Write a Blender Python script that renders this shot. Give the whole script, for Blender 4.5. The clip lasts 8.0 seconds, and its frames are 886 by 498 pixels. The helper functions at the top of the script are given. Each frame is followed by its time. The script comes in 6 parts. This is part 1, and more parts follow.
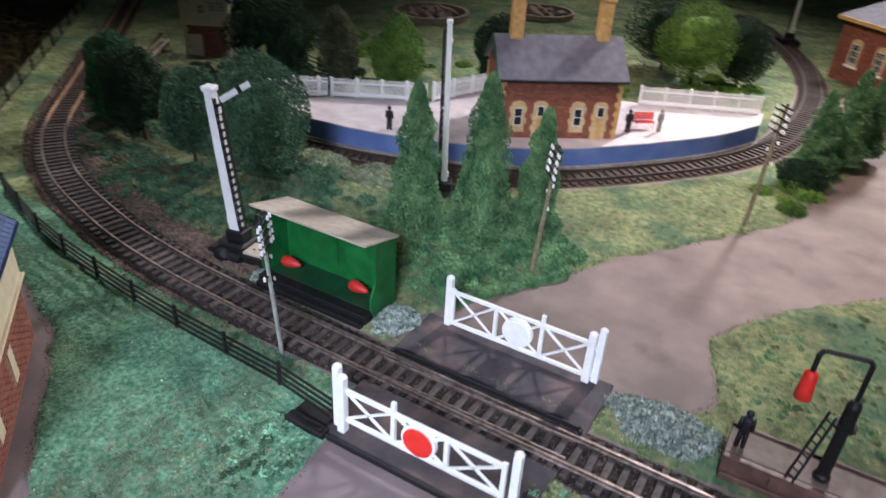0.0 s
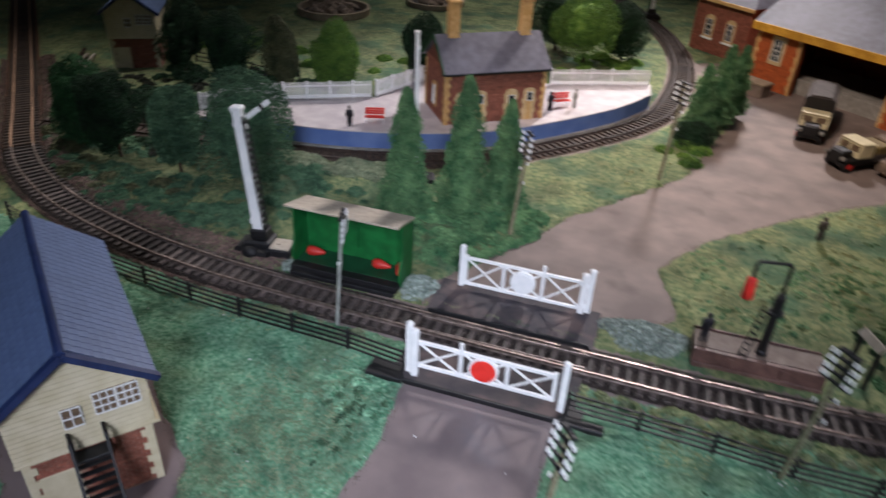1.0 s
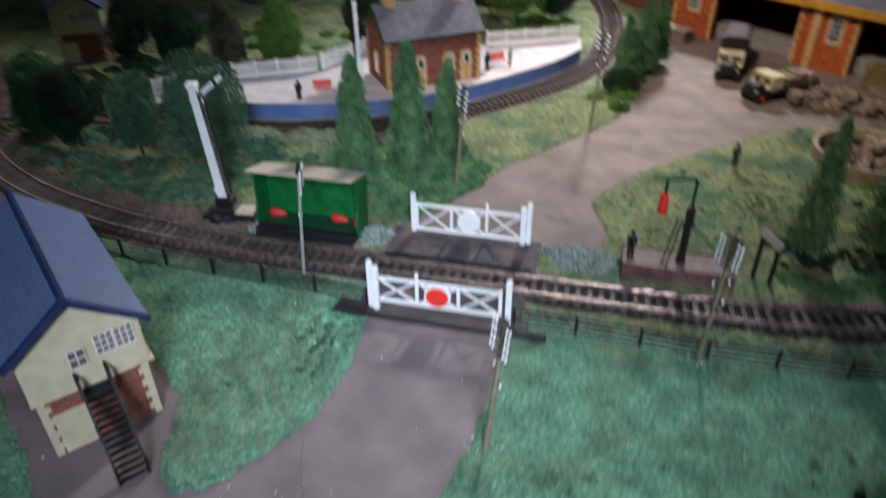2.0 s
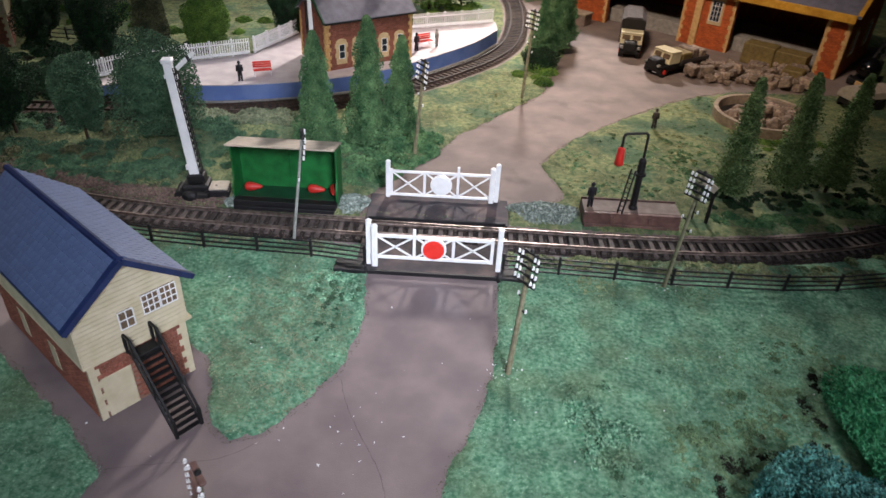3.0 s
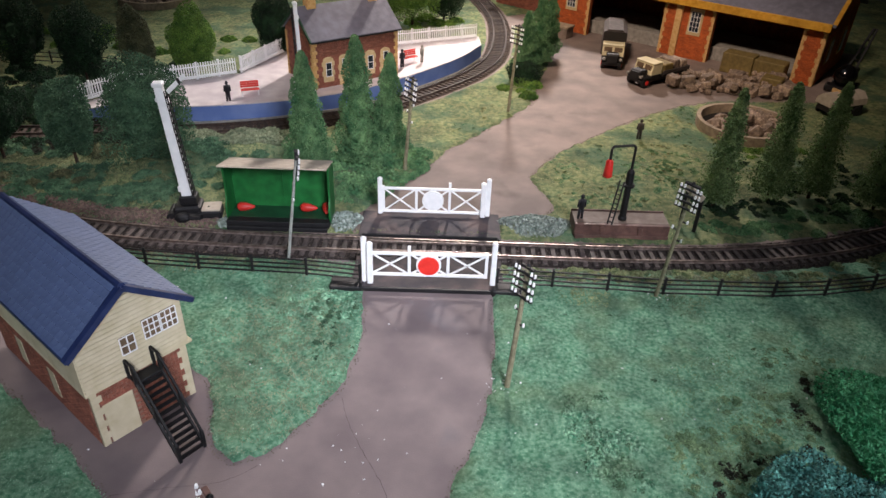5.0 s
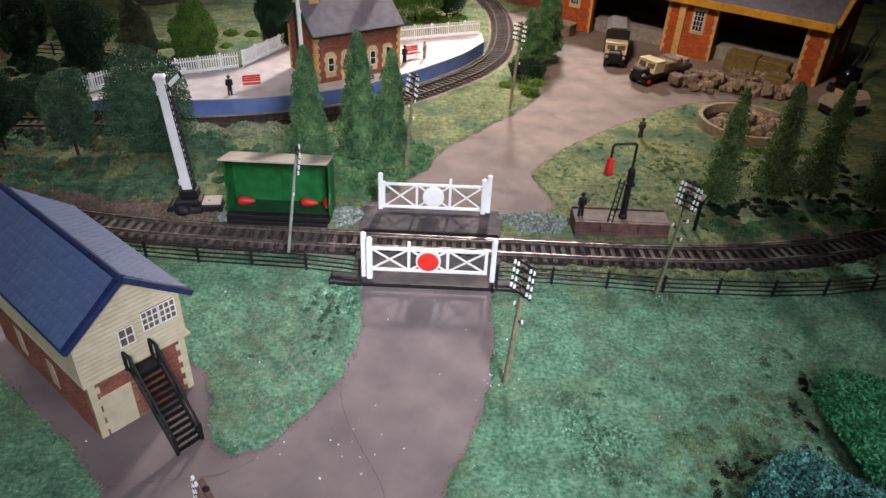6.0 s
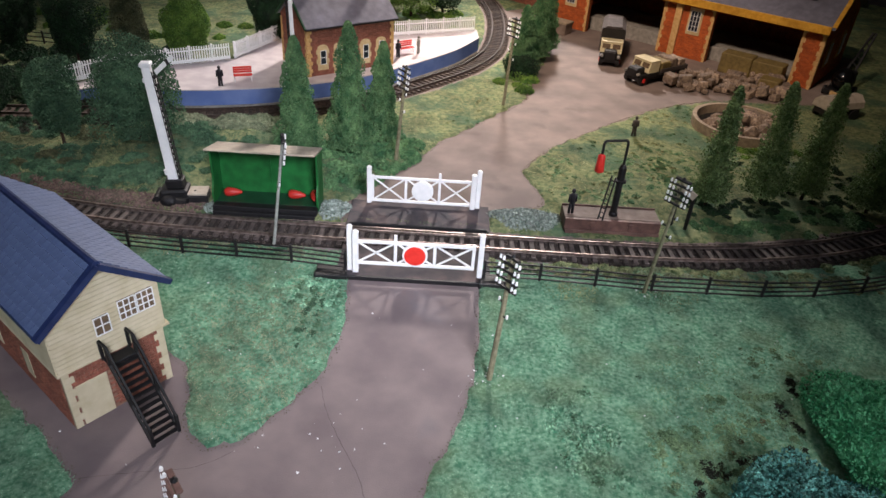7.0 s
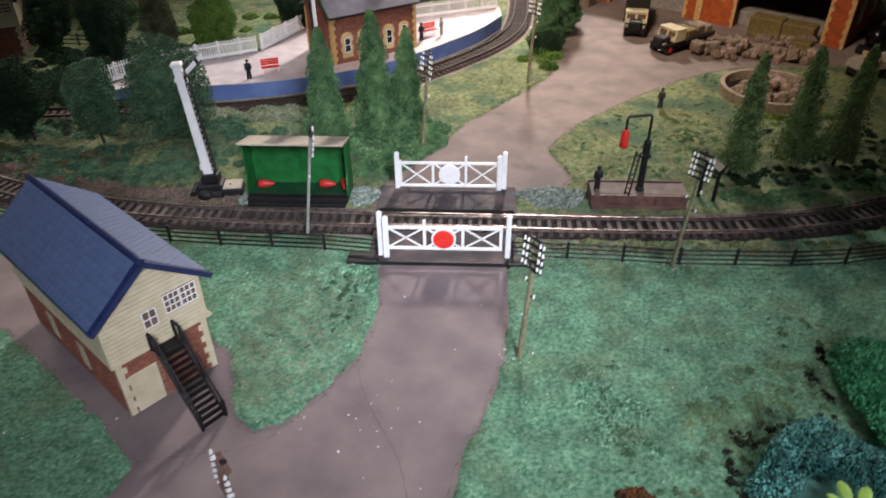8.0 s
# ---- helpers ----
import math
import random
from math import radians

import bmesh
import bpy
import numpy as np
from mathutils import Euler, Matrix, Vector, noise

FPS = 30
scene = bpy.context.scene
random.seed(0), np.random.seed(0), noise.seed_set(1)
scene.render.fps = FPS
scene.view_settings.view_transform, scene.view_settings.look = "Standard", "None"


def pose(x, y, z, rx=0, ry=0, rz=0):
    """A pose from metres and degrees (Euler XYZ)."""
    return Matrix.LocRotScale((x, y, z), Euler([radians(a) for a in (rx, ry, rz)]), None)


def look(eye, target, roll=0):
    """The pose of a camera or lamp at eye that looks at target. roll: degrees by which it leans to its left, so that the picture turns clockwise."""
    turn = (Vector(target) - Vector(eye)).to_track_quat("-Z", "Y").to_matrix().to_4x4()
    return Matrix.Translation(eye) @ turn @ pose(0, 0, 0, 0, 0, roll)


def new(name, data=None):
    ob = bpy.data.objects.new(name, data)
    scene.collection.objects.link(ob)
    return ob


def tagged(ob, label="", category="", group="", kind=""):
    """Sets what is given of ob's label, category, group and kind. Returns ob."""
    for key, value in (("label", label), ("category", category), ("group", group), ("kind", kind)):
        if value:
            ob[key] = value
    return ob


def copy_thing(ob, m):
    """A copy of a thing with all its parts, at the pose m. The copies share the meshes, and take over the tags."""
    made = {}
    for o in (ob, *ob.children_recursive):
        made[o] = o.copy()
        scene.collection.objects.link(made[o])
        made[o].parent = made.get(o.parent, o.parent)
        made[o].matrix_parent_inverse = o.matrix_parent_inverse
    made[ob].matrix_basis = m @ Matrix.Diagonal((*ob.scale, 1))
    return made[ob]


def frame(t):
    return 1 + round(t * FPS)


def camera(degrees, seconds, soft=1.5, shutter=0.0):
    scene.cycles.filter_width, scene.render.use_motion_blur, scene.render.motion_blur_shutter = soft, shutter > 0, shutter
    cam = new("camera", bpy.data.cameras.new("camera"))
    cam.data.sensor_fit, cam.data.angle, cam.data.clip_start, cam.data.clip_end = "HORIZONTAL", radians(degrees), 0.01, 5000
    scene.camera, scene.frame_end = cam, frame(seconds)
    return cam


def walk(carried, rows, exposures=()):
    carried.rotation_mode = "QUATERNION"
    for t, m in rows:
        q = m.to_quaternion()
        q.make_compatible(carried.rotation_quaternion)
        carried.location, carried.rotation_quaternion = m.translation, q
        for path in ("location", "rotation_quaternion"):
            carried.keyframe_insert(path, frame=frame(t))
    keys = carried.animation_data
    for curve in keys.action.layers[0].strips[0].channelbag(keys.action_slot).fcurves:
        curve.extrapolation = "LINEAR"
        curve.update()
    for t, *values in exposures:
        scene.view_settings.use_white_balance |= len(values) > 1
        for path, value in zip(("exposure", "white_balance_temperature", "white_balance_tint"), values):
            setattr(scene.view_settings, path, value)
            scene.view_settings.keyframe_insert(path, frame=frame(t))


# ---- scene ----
cam = camera(65.1, 8.0, shutter=0.6)
PATH = [
    (0, (0.109, -0.185, 0.242), (-0.725, 1.319, -0.778), 3.4),
    (0.2, (0.091, -0.196, 0.242), (-0.643, 1.345, -0.801), 4.2),
    (0.3, (0.082, -0.204, 0.244), (-0.626, 1.346, -0.804), 4.1),
    (0.5, (0.06, -0.236, 0.254), (-0.61, 1.318, -0.812), 3.5),
    (0.8, (0.048, -0.279, 0.276), (-0.524, 1.316, -0.787), 3.5),
    (1, (0.06, -0.291, 0.281), (-0.427, 1.335, -0.776), 3.1),
    (1.2, (0.077, -0.298, 0.284), (-0.387, 1.331, -0.779), 2.1),
    (1.5, (0.094, -0.306, 0.297), (-0.482, 1.288, -0.763), -0.1),
    (1.8, (0.1, -0.323, 0.301), (-0.416, 1.299, -0.75), 0.4),
    (2, (0.085, -0.34, 0.287), (-0.3, 1.281, -0.82), -0.4),
    (2.2, (0.065, -0.354, 0.278), (-0.208, 1.273, -0.852), 0.9),
    (3.3, (0.008, -0.402, 0.286), (0.01, 1.263, -0.822), 2.4),
    (3.5, (0.008, -0.402, 0.286), (-0.025, 1.255, -0.833), 0.9),
    (4, (0.007, -0.396, 0.289), (0.01, 1.276, -0.809), 1.6),
    (4.5, (0.006, -0.399, 0.29), (0.022, 1.283, -0.792), 1.9),
    (6, (0.007, -0.4, 0.289), (0.021, 1.276, -0.802), 2.7),
    (6.5, (0.01, -0.398, 0.289), (0.023, 1.28, -0.8), 2.8),
    (7, (0.013, -0.397, 0.283), (0.04, 1.279, -0.808), 3.9),
    (7.5, (0.017, -0.398, 0.291), (0.016, 1.27, -0.812), 2.3),
    (8, (0.018, -0.404, 0.293), (-0.055, 1.231, -0.856), -0.4),
]
walk(cam, [(t, look(eye, target, roll)) for t, eye, target, roll in PATH],
     [(0.0, -0.15, 5550, 14), (0.3, -0.2, 5550, 14.5), (0.6, -0.35, 5700, 15), (0.8, -0.5, 5700, 14), (1.2, -0.5, 5600, 12), (1.5, -0.25, 5850, 14), (2.0, -0.4, 5450, 8), (3.3, -0.16, 6000, 13.5), (8.0, -0.16, 6050, 13.5)])

# ---- world, room and lights ----
world = bpy.data.worlds.new("room_dark")
scene.world = world
world.use_nodes = True
world.node_tree.nodes["Background"].inputs[0].default_value = (0.6, 0.7, 0.8, 1)
world.node_tree.nodes["Background"].inputs[1].default_value = 0.012


def lamp(name, kind, eye, target, watts, colour, size, cone=60, blend=0.5):
    data = bpy.data.lights.new(name, kind)
    data.energy, data.color = watts, colour
    if kind == "AREA":
        data.size = size
    else:
        data.shadow_soft_size = size
    if kind == "SPOT":
        data.spot_size, data.spot_blend = radians(cone), blend
    ob = new(name, data)
    ob.matrix_world = look(eye, target)
    return ob


lamp("ceiling_spot_far", "SPOT", (0.16, 1.30, 0.72), (-0.07, 0.34, 0), 100, (1.0, 0.86, 0.74), 0.07, 49, 0.9)
lamp("ceiling_spot_yard", "SPOT", (-0.22, -0.18, 0.95), (0.19, 0.54, 0), 58, (1.0, 0.75, 0.54), 0.09, 41, 1.0)
lamp("ceiling_spot_front", "SPOT", (0.30, -0.85, 0.62), (-0.025, 0.0, 0), 98, (0.97, 0.96, 1.0), 0.19, 29, 1.0)
# Unseen lamp, added to brighten the left end of the layout.
lamp("ceiling_spot_left", "SPOT", (-0.78, 0.42, 1.05), (-0.55, 0.12, 0), 40, (1.0, 0.86, 0.70), 0.09, 44, 1.0)
# Another lamp with no seen source, added to lift the ground behind the station.
lamp("ceiling_spot_back", "SPOT", (-0.28, 1.45, 0.85), (-0.16, 0.86, 0), 26, (1.0, 0.88, 0.72), 0.09, 48, 1.0)
# Soft overhead fill, added to lift the darks; no such panel is seen.
lamp("ceiling_panel", "AREA", (-0.45, 0.2, 1.5), (-0.4, 0.2, 0), 1.3, (0.90, 0.95, 1.0), 1.2)


# ---- materials ----
def rgb(h):
    v = [int(h[i:i + 2], 16) / 255 for i in (0, 2, 4)]
    return tuple(c / 12.92 if c <= 0.04045 else ((c + 0.055) / 1.055) ** 2.4 for c in v) + (1,)


def mat(name, a, b=None, scale=150, rough=0.6, bump=0.3, fine=900, metal=0.0, vary=0.0, coat=0.0, stain=0.25, depth=0.0004, patch=None):
    """Two colours mixed by noise, a broad stain, fine relief, and a shift from piece to piece."""
    m = bpy.data.materials.new(name)
    m.use_nodes = True
    nt = m.node_tree
    n, l = nt.nodes, nt.links
    p = n["Principled BSDF"]
    co = n.new("ShaderNodeTexCoord")
    t1 = n.new("ShaderNodeTexNoise")
    t1.inputs["Scale"].default_value, t1.inputs["Detail"].default_value = scale, 5
    l.new(co.outputs["Object"], t1.inputs["Vector"])
    r1 = n.new("ShaderNodeValToRGB")
    r1.color_ramp.elements[0].position, r1.color_ramp.elements[1].position = 0.35, 0.66
    r1.color_ramp.elements[0].color = rgb(a)
    r1.color_ramp.elements[1].color = rgb(b or a)
    l.new(t1.outputs["Fac"], r1.inputs["Fac"])
    t2 = n.new("ShaderNodeTexNoise")
    t2.inputs["Scale"].default_value, t2.inputs["Detail"].default_value = scale / 7, 3
    l.new(co.outputs["Object"], t2.inputs["Vector"])
    mr = n.new("ShaderNodeMapRange")
    mr.inputs["From Min"].default_value, mr.inputs["From Max"].default_value = 0.3, 0.7
    mr.inputs["To Min"].default_value, mr.inputs["To Max"].default_value = 1 - stain, 1 + stain * 0.6
    l.new(t2.outputs["Fac"], mr.inputs["Value"])
    hs = n.new("ShaderNodeHueSaturation")
    l.new(r1.outputs["Color"], hs.inputs["Color"])
    if patch:
        t4 = n.new("ShaderNodeTexNoise")
        t4.inputs["Scale"].default_value, t4.inputs["Detail"].default_value = patch[1], 4
        l.new(co.outputs["Object"], t4.inputs["Vector"])
        m4 = n.new("ShaderNodeMapRange")
        m4.inputs["From Min"].default_value, m4.inputs["From Max"].default_value = patch[2], patch[2] + 0.12
        m4.inputs["To Max"].default_value = patch[3] if len(patch) > 3 else 0.5
        l.new(t4.outputs["Fac"], m4.inputs["Value"])
        mx = n.new("ShaderNodeMix")
        mx.data_type = "RGBA"
        mx.inputs[7].default_value = rgb(patch[0])
        l.new(m4.outputs["Result"], mx.inputs[0])
        l.new(r1.outputs["Color"], mx.inputs[6])
        l.new(mx.outputs[2], hs.inputs["Color"])
    value = mr.outputs["Result"]
    if vary:
        oi = n.new("ShaderNodeObjectInfo")
        gi = n.new("ShaderNodeNewGeometry")
        ad = n.new("ShaderNodeMath")
        ad.operation = "ADD"
        l.new(oi.outputs["Random"], ad.inputs[0])
        l.new(gi.outputs["Random Per Island"], ad.inputs[1])
        fr = n.new("ShaderNodeMath")
        fr.operation = "FRACT"
        l.new(ad.outputs[0], fr.inputs[0])
        mv = n.new("ShaderNodeMapRange")
        mv.inputs["To Min"].default_value, mv.inputs["To Max"].default_value = 1 - vary, 1 + vary
        l.new(fr.outputs[0], mv.inputs["Value"])
        mu = n.new("ShaderNodeMath")
        mu.operation = "MULTIPLY"
        l.new(value, mu.inputs[0])
        l.new(mv.outputs["Result"], mu.inputs[1])
        value = mu.outputs[0]
    l.new(value, hs.inputs["Value"])
    l.new(hs.outputs["Color"], p.inputs["Base Color"])
    p.inputs["Roughness"].default_value, p.inputs["Metallic"].default_value = rough, metal
    p.inputs["Coat Weight"].default_value = coat
    if bump:
        t3 = n.new("ShaderNodeTexNoise")
        t3.inputs["Scale"].default_value, t3.inputs["Detail"].default_value = fine, 4
        l.new(co.outputs["Object"], t3.inputs["Vector"])
        bp = n.new("ShaderNodeBump")
        bp.inputs["Strength"].default_value, bp.inputs["Distance"].default_value = bump, depth
        l.new(t3.outputs["Fac"], bp.inputs["Height"])
        l.new(bp.outputs["Normal"], p.inputs["Normal"])
    return m


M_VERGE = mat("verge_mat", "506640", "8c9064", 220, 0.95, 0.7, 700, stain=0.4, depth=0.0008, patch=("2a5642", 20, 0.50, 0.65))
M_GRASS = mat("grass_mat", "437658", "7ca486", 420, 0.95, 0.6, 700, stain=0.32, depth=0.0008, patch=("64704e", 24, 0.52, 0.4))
M_BROWNTURF = mat("worn_grass_flock", "4c6a4a", "7c946c", 60, 0.95, 0, vary=0.3)
M_TURF = mat("grass_flock", "437c5c", "98be9e", 420, 0.95, 0, vary=0.40, stain=0.35, patch=("727e58", 24, 0.52, 0.4))
M_FARTURF = mat("dry_grass_flock", "586c44", "aaac7e", 200, 0.95, 0, vary=0.35, stain=0.4, patch=("34644c", 20, 0.50, 0.65))
M_MIDTURF = mat("mid_grass_flock", "4a7250", "86a274", 200, 0.95, 0, vary=0.3)
M_OLIVEDRY = mat("dry_olive_flock", "5c5432", "8a7c4c", 160, 0.95, 0, vary=0.35, stain=0.4)
M_SHOULDER = mat("purple_brown_soil", "5e4c46", "7e6a62", 300, 0.95, 0, vary=0.3)
M_TWIG = mat("brown_twig_flock", "3a2412", "7a4c22", 120, 0.95, 0, vary=0.4)
M_ROAD = mat("painted_road", "726667", "887b79", 30, 0.8, 0.5, 1500, stain=0.10, patch=("66666f", 14, 0.58))
# Road paint again, browner: warm lamplight put into its colour.
M_YARD = mat("warm_yard_road", "72655f", "8a7b73", 30, 0.8, 0.5, 1500, stain=0.14, patch=("50443f", 22, 0.58))
M_CRACK = mat("road_crack", "5a4e50", "6a5e5e", 200, 0.9, 0)
M_DECK = mat("dark_deck", "38343a", "4d4546", 90, 0.8, 0.4, 1200, stain=0.35, patch=("7a6660", 38, 0.52))
M_BALLAST = mat("track_ballast", "1c1615", "3a302b", 900, 0.95, 1.0, 1500, stain=0.4, depth=0.001)
M_GRAINS = mat("ballast_grain", "2e2724", "645850", 300, 0.95, 0, vary=0.5)
M_SLEEPER = mat("sleeper_plastic", "332e2d", "584e4a", 300, 0.7, 0.3, vary=0.45)
M_RAIL = mat("rail_steel", "786a62", "a89a92", 300, 0.42, 0.2, metal=0.75, stain=0.3)
M_OLDRAIL = mat("old_rail", "2e241f", "4a3b32", 300, 0.7, 0.2)
M_RUSTRAIL = mat("rusty_rail", "8a6a52", "b08e70", 300, 0.6, 0.3, stain=0.3)
M_RUSTBED = mat("rust_brown_bed", "4a3020", "6c4a34", 400, 0.95, 1.0, 1500, stain=0.4, depth=0.001)
M_OLDBED = mat("brown_trackbed", "382c26", "5c4c40", 500, 0.95, 1.0, 1500, stain=0.4, depth=0.001)
M_OLDSLEEPER = mat("old_sleeper", "2c231e", "46392f", 300, 0.8, 0.3, vary=0.3)
M_KERB = mat("grey_kerb", "84807a", "a09c94", 200, 0.8, 0.4)
M_SOIL = mat("brown_edge_soil", "585044", "6c6254", 300, 0.95, 0, vary=0.25)
M_MORTAR = mat("brick_mortar", "80604f", "967666", 300, 0.9, 0.3)
M_BOXPANE = mat("box_pane", "5c4c3e", "76644f", 300, 0.25, 0)
M_BLACK = mat("black_plastic", "0d0d0f", "1a191b", 200, 0.6, 0.2)
M_WHITE = mat("white_plastic", "e9ebec", "f4f4f4", 200, 0.45, 0.1, stain=0.06)
M_CREAM = mat("cream_plastic", "c6bb9a", "d6ccb0", 120, 0.5, 0.15, stain=0.08)
# Darker cream that paints the shade in the grooves between boards.
M_GROOVESHADE = mat("groove_shade", "9c9378", "aea58c", 120, 0.8, 0.1)
M_BOILER = mat("gloss_black", "08080a", "101012", 100, 0.15, 0)
M_BRIGHTLEAF = mat("bright_leaf_flock", "2c7e50", "60ac7c", 110, 0.95, 0, vary=0.3)
M_RED = mat("red_paint", "d8281e", "ec3b30", 150, 0.45, 0.1, stain=0.1)
M_BLUEROOF = mat("blue_slate_plastic", "54668e", "6c7ea4", 160, 0.44, 0.25, vary=0.10)
M_BLUEROOF.node_tree.nodes["Principled BSDF"].inputs["Specular IOR Level"].default_value = 1.0
M_BLUETRIM = mat("blue_trim", "1e2a50", "2a3862", 160, 0.4, 0.1)
M_SLATE = mat("grey_slate_plastic", "5e5e6b", "6e6e7d", 140, 0.6, 0.25, vary=0.04)
M_BRICK = mat("red_brick", "7a4636", "945e4c", 900, 0.75, 0.5, 1500, vary=0.2)
M_ORANGEBRICK = mat("orange_brick", "a04a1c", "c0642c", 900, 0.75, 0.5, 1500, vary=0.18)
M_STONE = mat("buff_quoin_stone", "c49a5c", "d9b47c", 300, 0.7, 0.2, stain=0.15)
M_BUFF = mat("pale_buff_stone", "c4aa7c", "d6bf94", 300, 0.7, 0.2, stain=0.15)
M_YELLOW = mat("yellow_beam", "c08a1e", "d8a437", 200, 0.5, 0.2)
M_GREEN = mat("shelter_green", "175828", "247036", 120, 0.45, 0.15, stain=0.12)
M_DEEPGREEN = mat("shelter_floor_green", "0d3a20", "14482a", 120, 0.6, 0.15)
M_BUCKET = mat("bucket_red", "b4261e", "cc382e", 150, 0.5, 0.1)
M_PALEPOLE = mat("pale_grey_pole", "9a9c98", "b8bab4", 400, 0.5, 0.2)
M_TAN = mat("shelter_roof", "b7aa98", "cabfae", 200, 0.55, 0.2)
M_PLATTOP = mat("platform_top", "b8aeb2", "cec6c6", 60, 0.6, 0.2, stain=0.1)
M_PLATSIDE = mat("platform_blue", "5c74ae", "7489bc", 40, 0.6, 0.2, stain=0.12)
M_PLINTH = mat("plinth_brown", "58403a", "785a50", 150, 0.55, 0.3)
M_PLINTHTOP = mat("plinth_top", "6a5a50", "83746a", 120, 0.7, 0.3)
M_POLE = mat("telegraph_pole", "716c54", "928c72", 400, 0.6, 0.3)
M_MOSS = mat("moss_flock", "66745a", "9a9f80", 120, 0.95, 0, vary=0.3)
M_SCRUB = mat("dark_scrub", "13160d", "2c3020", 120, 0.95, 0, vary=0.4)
M_LIME = mat("lime_leaf", "8fb84a", "b4d070", 120, 0.6, 0, vary=0.2)
M_SPIRE = mat("spire_flock", "4a6a3c", "86a068", 90, 0.95, 0, vary=0.35)
M_CONIFER = mat("conifer_flock", "34603c", "729664", 90, 0.95, 0, vary=0.3)
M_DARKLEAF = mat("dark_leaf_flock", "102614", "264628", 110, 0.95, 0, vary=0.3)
M_MIDLEAF = mat("mid_leaf_flock", "1c4426", "447044", 110, 0.95, 0, vary=0.3)
M_LEAF = mat("leaf_flock", "426826", "7a9a40", 110, 0.95, 0, vary=0.3)
M_SAGE = mat("sage_flock", "2e4e38", "587858", 110, 0.95, 0, vary=0.3)
M_OLIVE = mat("olive_flock", "363f26", "666848", 110, 0.95, 0, vary=0.3)
M_TEAL = mat("teal_flock", "22605a", "72b0a6", 60, 0.95, 0, vary=0.6)
M_TRUNK = mat("trunk_brown", "2c2018", "4a3626", 300, 0.9, 0.4)
M_STONES = mat("rubble_stone", "6c5c52", "a8947e", 300, 0.85, 0.5, vary=0.35)
M_GRIT = mat("gravel_flock", "6a7a70", "a3aca4", 300, 0.9, 0.3, vary=0.5)
M_CONCRETE = mat("concrete_ring", "8a7a68", "a8977f", 200, 0.8, 0.4)
M_DARK = mat("dark_interior", "14110f", "201b18", 100, 0.8, 0.2)
M_WINDOW = mat("window_dark", "1a1f2a", "2c3442", 300, 0.15, 0)
M_COAT = mat("figure_black", "141318", "22202a", 200, 0.6, 0)
M_LORRYCREAM = mat("lorry_cream", "cfc39a", "ded3ae", 200, 0.4, 0.1)
M_LORRYGREY = mat("lorry_canvas", "3e3735", "524a47", 200, 0.8, 0.3)
M_CRATE = mat("olive_crate", "6a5a32", "82703f", 250, 0.7, 0.3)
M_WALL = mat("navy_wall", "10141f", "161b28", 3, 0.8, 0.1)
M_PALEWALL = mat("pale_wall", "b8aca6", "c6bbb4", 3, 0.8, 0.1)
M_CEIL = mat("ceiling_paint", "d8d5d0", "e2dfda", 3, 0.8, 0.1)
M_FLOOR = mat("room_carpet", "2a2a2e", "3a393c", 20, 0.95, 0.3)
M_BOARD = mat("baseboard_ply", "6a5336", "846a48", 30, 0.7, 0.2)


# ---- mesh helpers ----
def part(name, bm, material, parent=None, label="", smooth=False):
    """Links a bmesh as one mesh object under a thing or a part."""
    me = bpy.data.meshes.new(name)
    bm.normal_update()
    bm.to_mesh(me)
    bm.free()
    me.materials.append(material)
    if smooth:
        me.shade_smooth()
    ob = new(name, me)
    if parent is not None:
        ob.parent = parent
    if label:
        ob["label"] = label
    return ob


def raw(name, verts, faces, material, parent=None, smooth=False):
    me = bpy.data.meshes.new(name)
    me.from_pydata(verts, [], faces)
    me.update()
    me.materials.append(material)
    if smooth:
        me.shade_smooth()
    ob = new(name, me)
    if parent is not None:
        ob.parent = parent
    return ob


def empty(name, m, label, category, group="", kind=""):
    ob = new(name)
    ob.empty_display_size = 0.01
    ob.matrix_world = m
    return tagged(ob, label, category, group, kind)


def put_mesh(data_ob, m, parent):
    """Another piece on the same mesh."""
    o = data_ob.copy()
    scene.collection.objects.link(o)
    o.parent = parent
    o.matrix_basis = m
    return o


def box(x0, x1, y0, y1, z0, z1, bevel=0.0003, bm=None):
    b = bmesh.new()
    bmesh.ops.create_cube(b, size=1)
    for v in b.verts:
        v.co = Vector((x0 + (v.co.x + 0.5) * (x1 - x0), y0 + (v.co.y + 0.5) * (y1 - y0), z0 + (v.co.z + 0.5) * (z1 - z0)))
    if bevel:
        bevel = min(bevel, 0.3 * min(abs(x1 - x0), abs(y1 - y0), abs(z1 - z0)))
        bmesh.ops.bevel(b, geom=list(b.edges), offset=bevel, segments=1, affect="EDGES")
    return merge(bm, b)


def merge(bm, b):
    if bm is None:
        return b
    me = bpy.data.meshes.new("tmp")
    b.to_mesh(me)
    b.free()
    bm.from_mesh(me)
    bpy.data.meshes.remove(me)
    return bm


def rod(p, q, r0, r1=None, n=8, bm=None):
    """A tapered round bar from p to q."""
    p, q = Vector(p), Vector(q)
    b = bmesh.new()
    bmesh.ops.create_cone(b, cap_ends=True, segments=n, radius1=r0, radius2=r0 if r1 is None else r1, depth=(q - p).length)
    turn = (q - p).to_track_quat("Z", "Y").to_matrix().to_4x4()
    b.transform(Matrix.Translation((p + q) / 2) @ turn)
    return merge(bm, b)


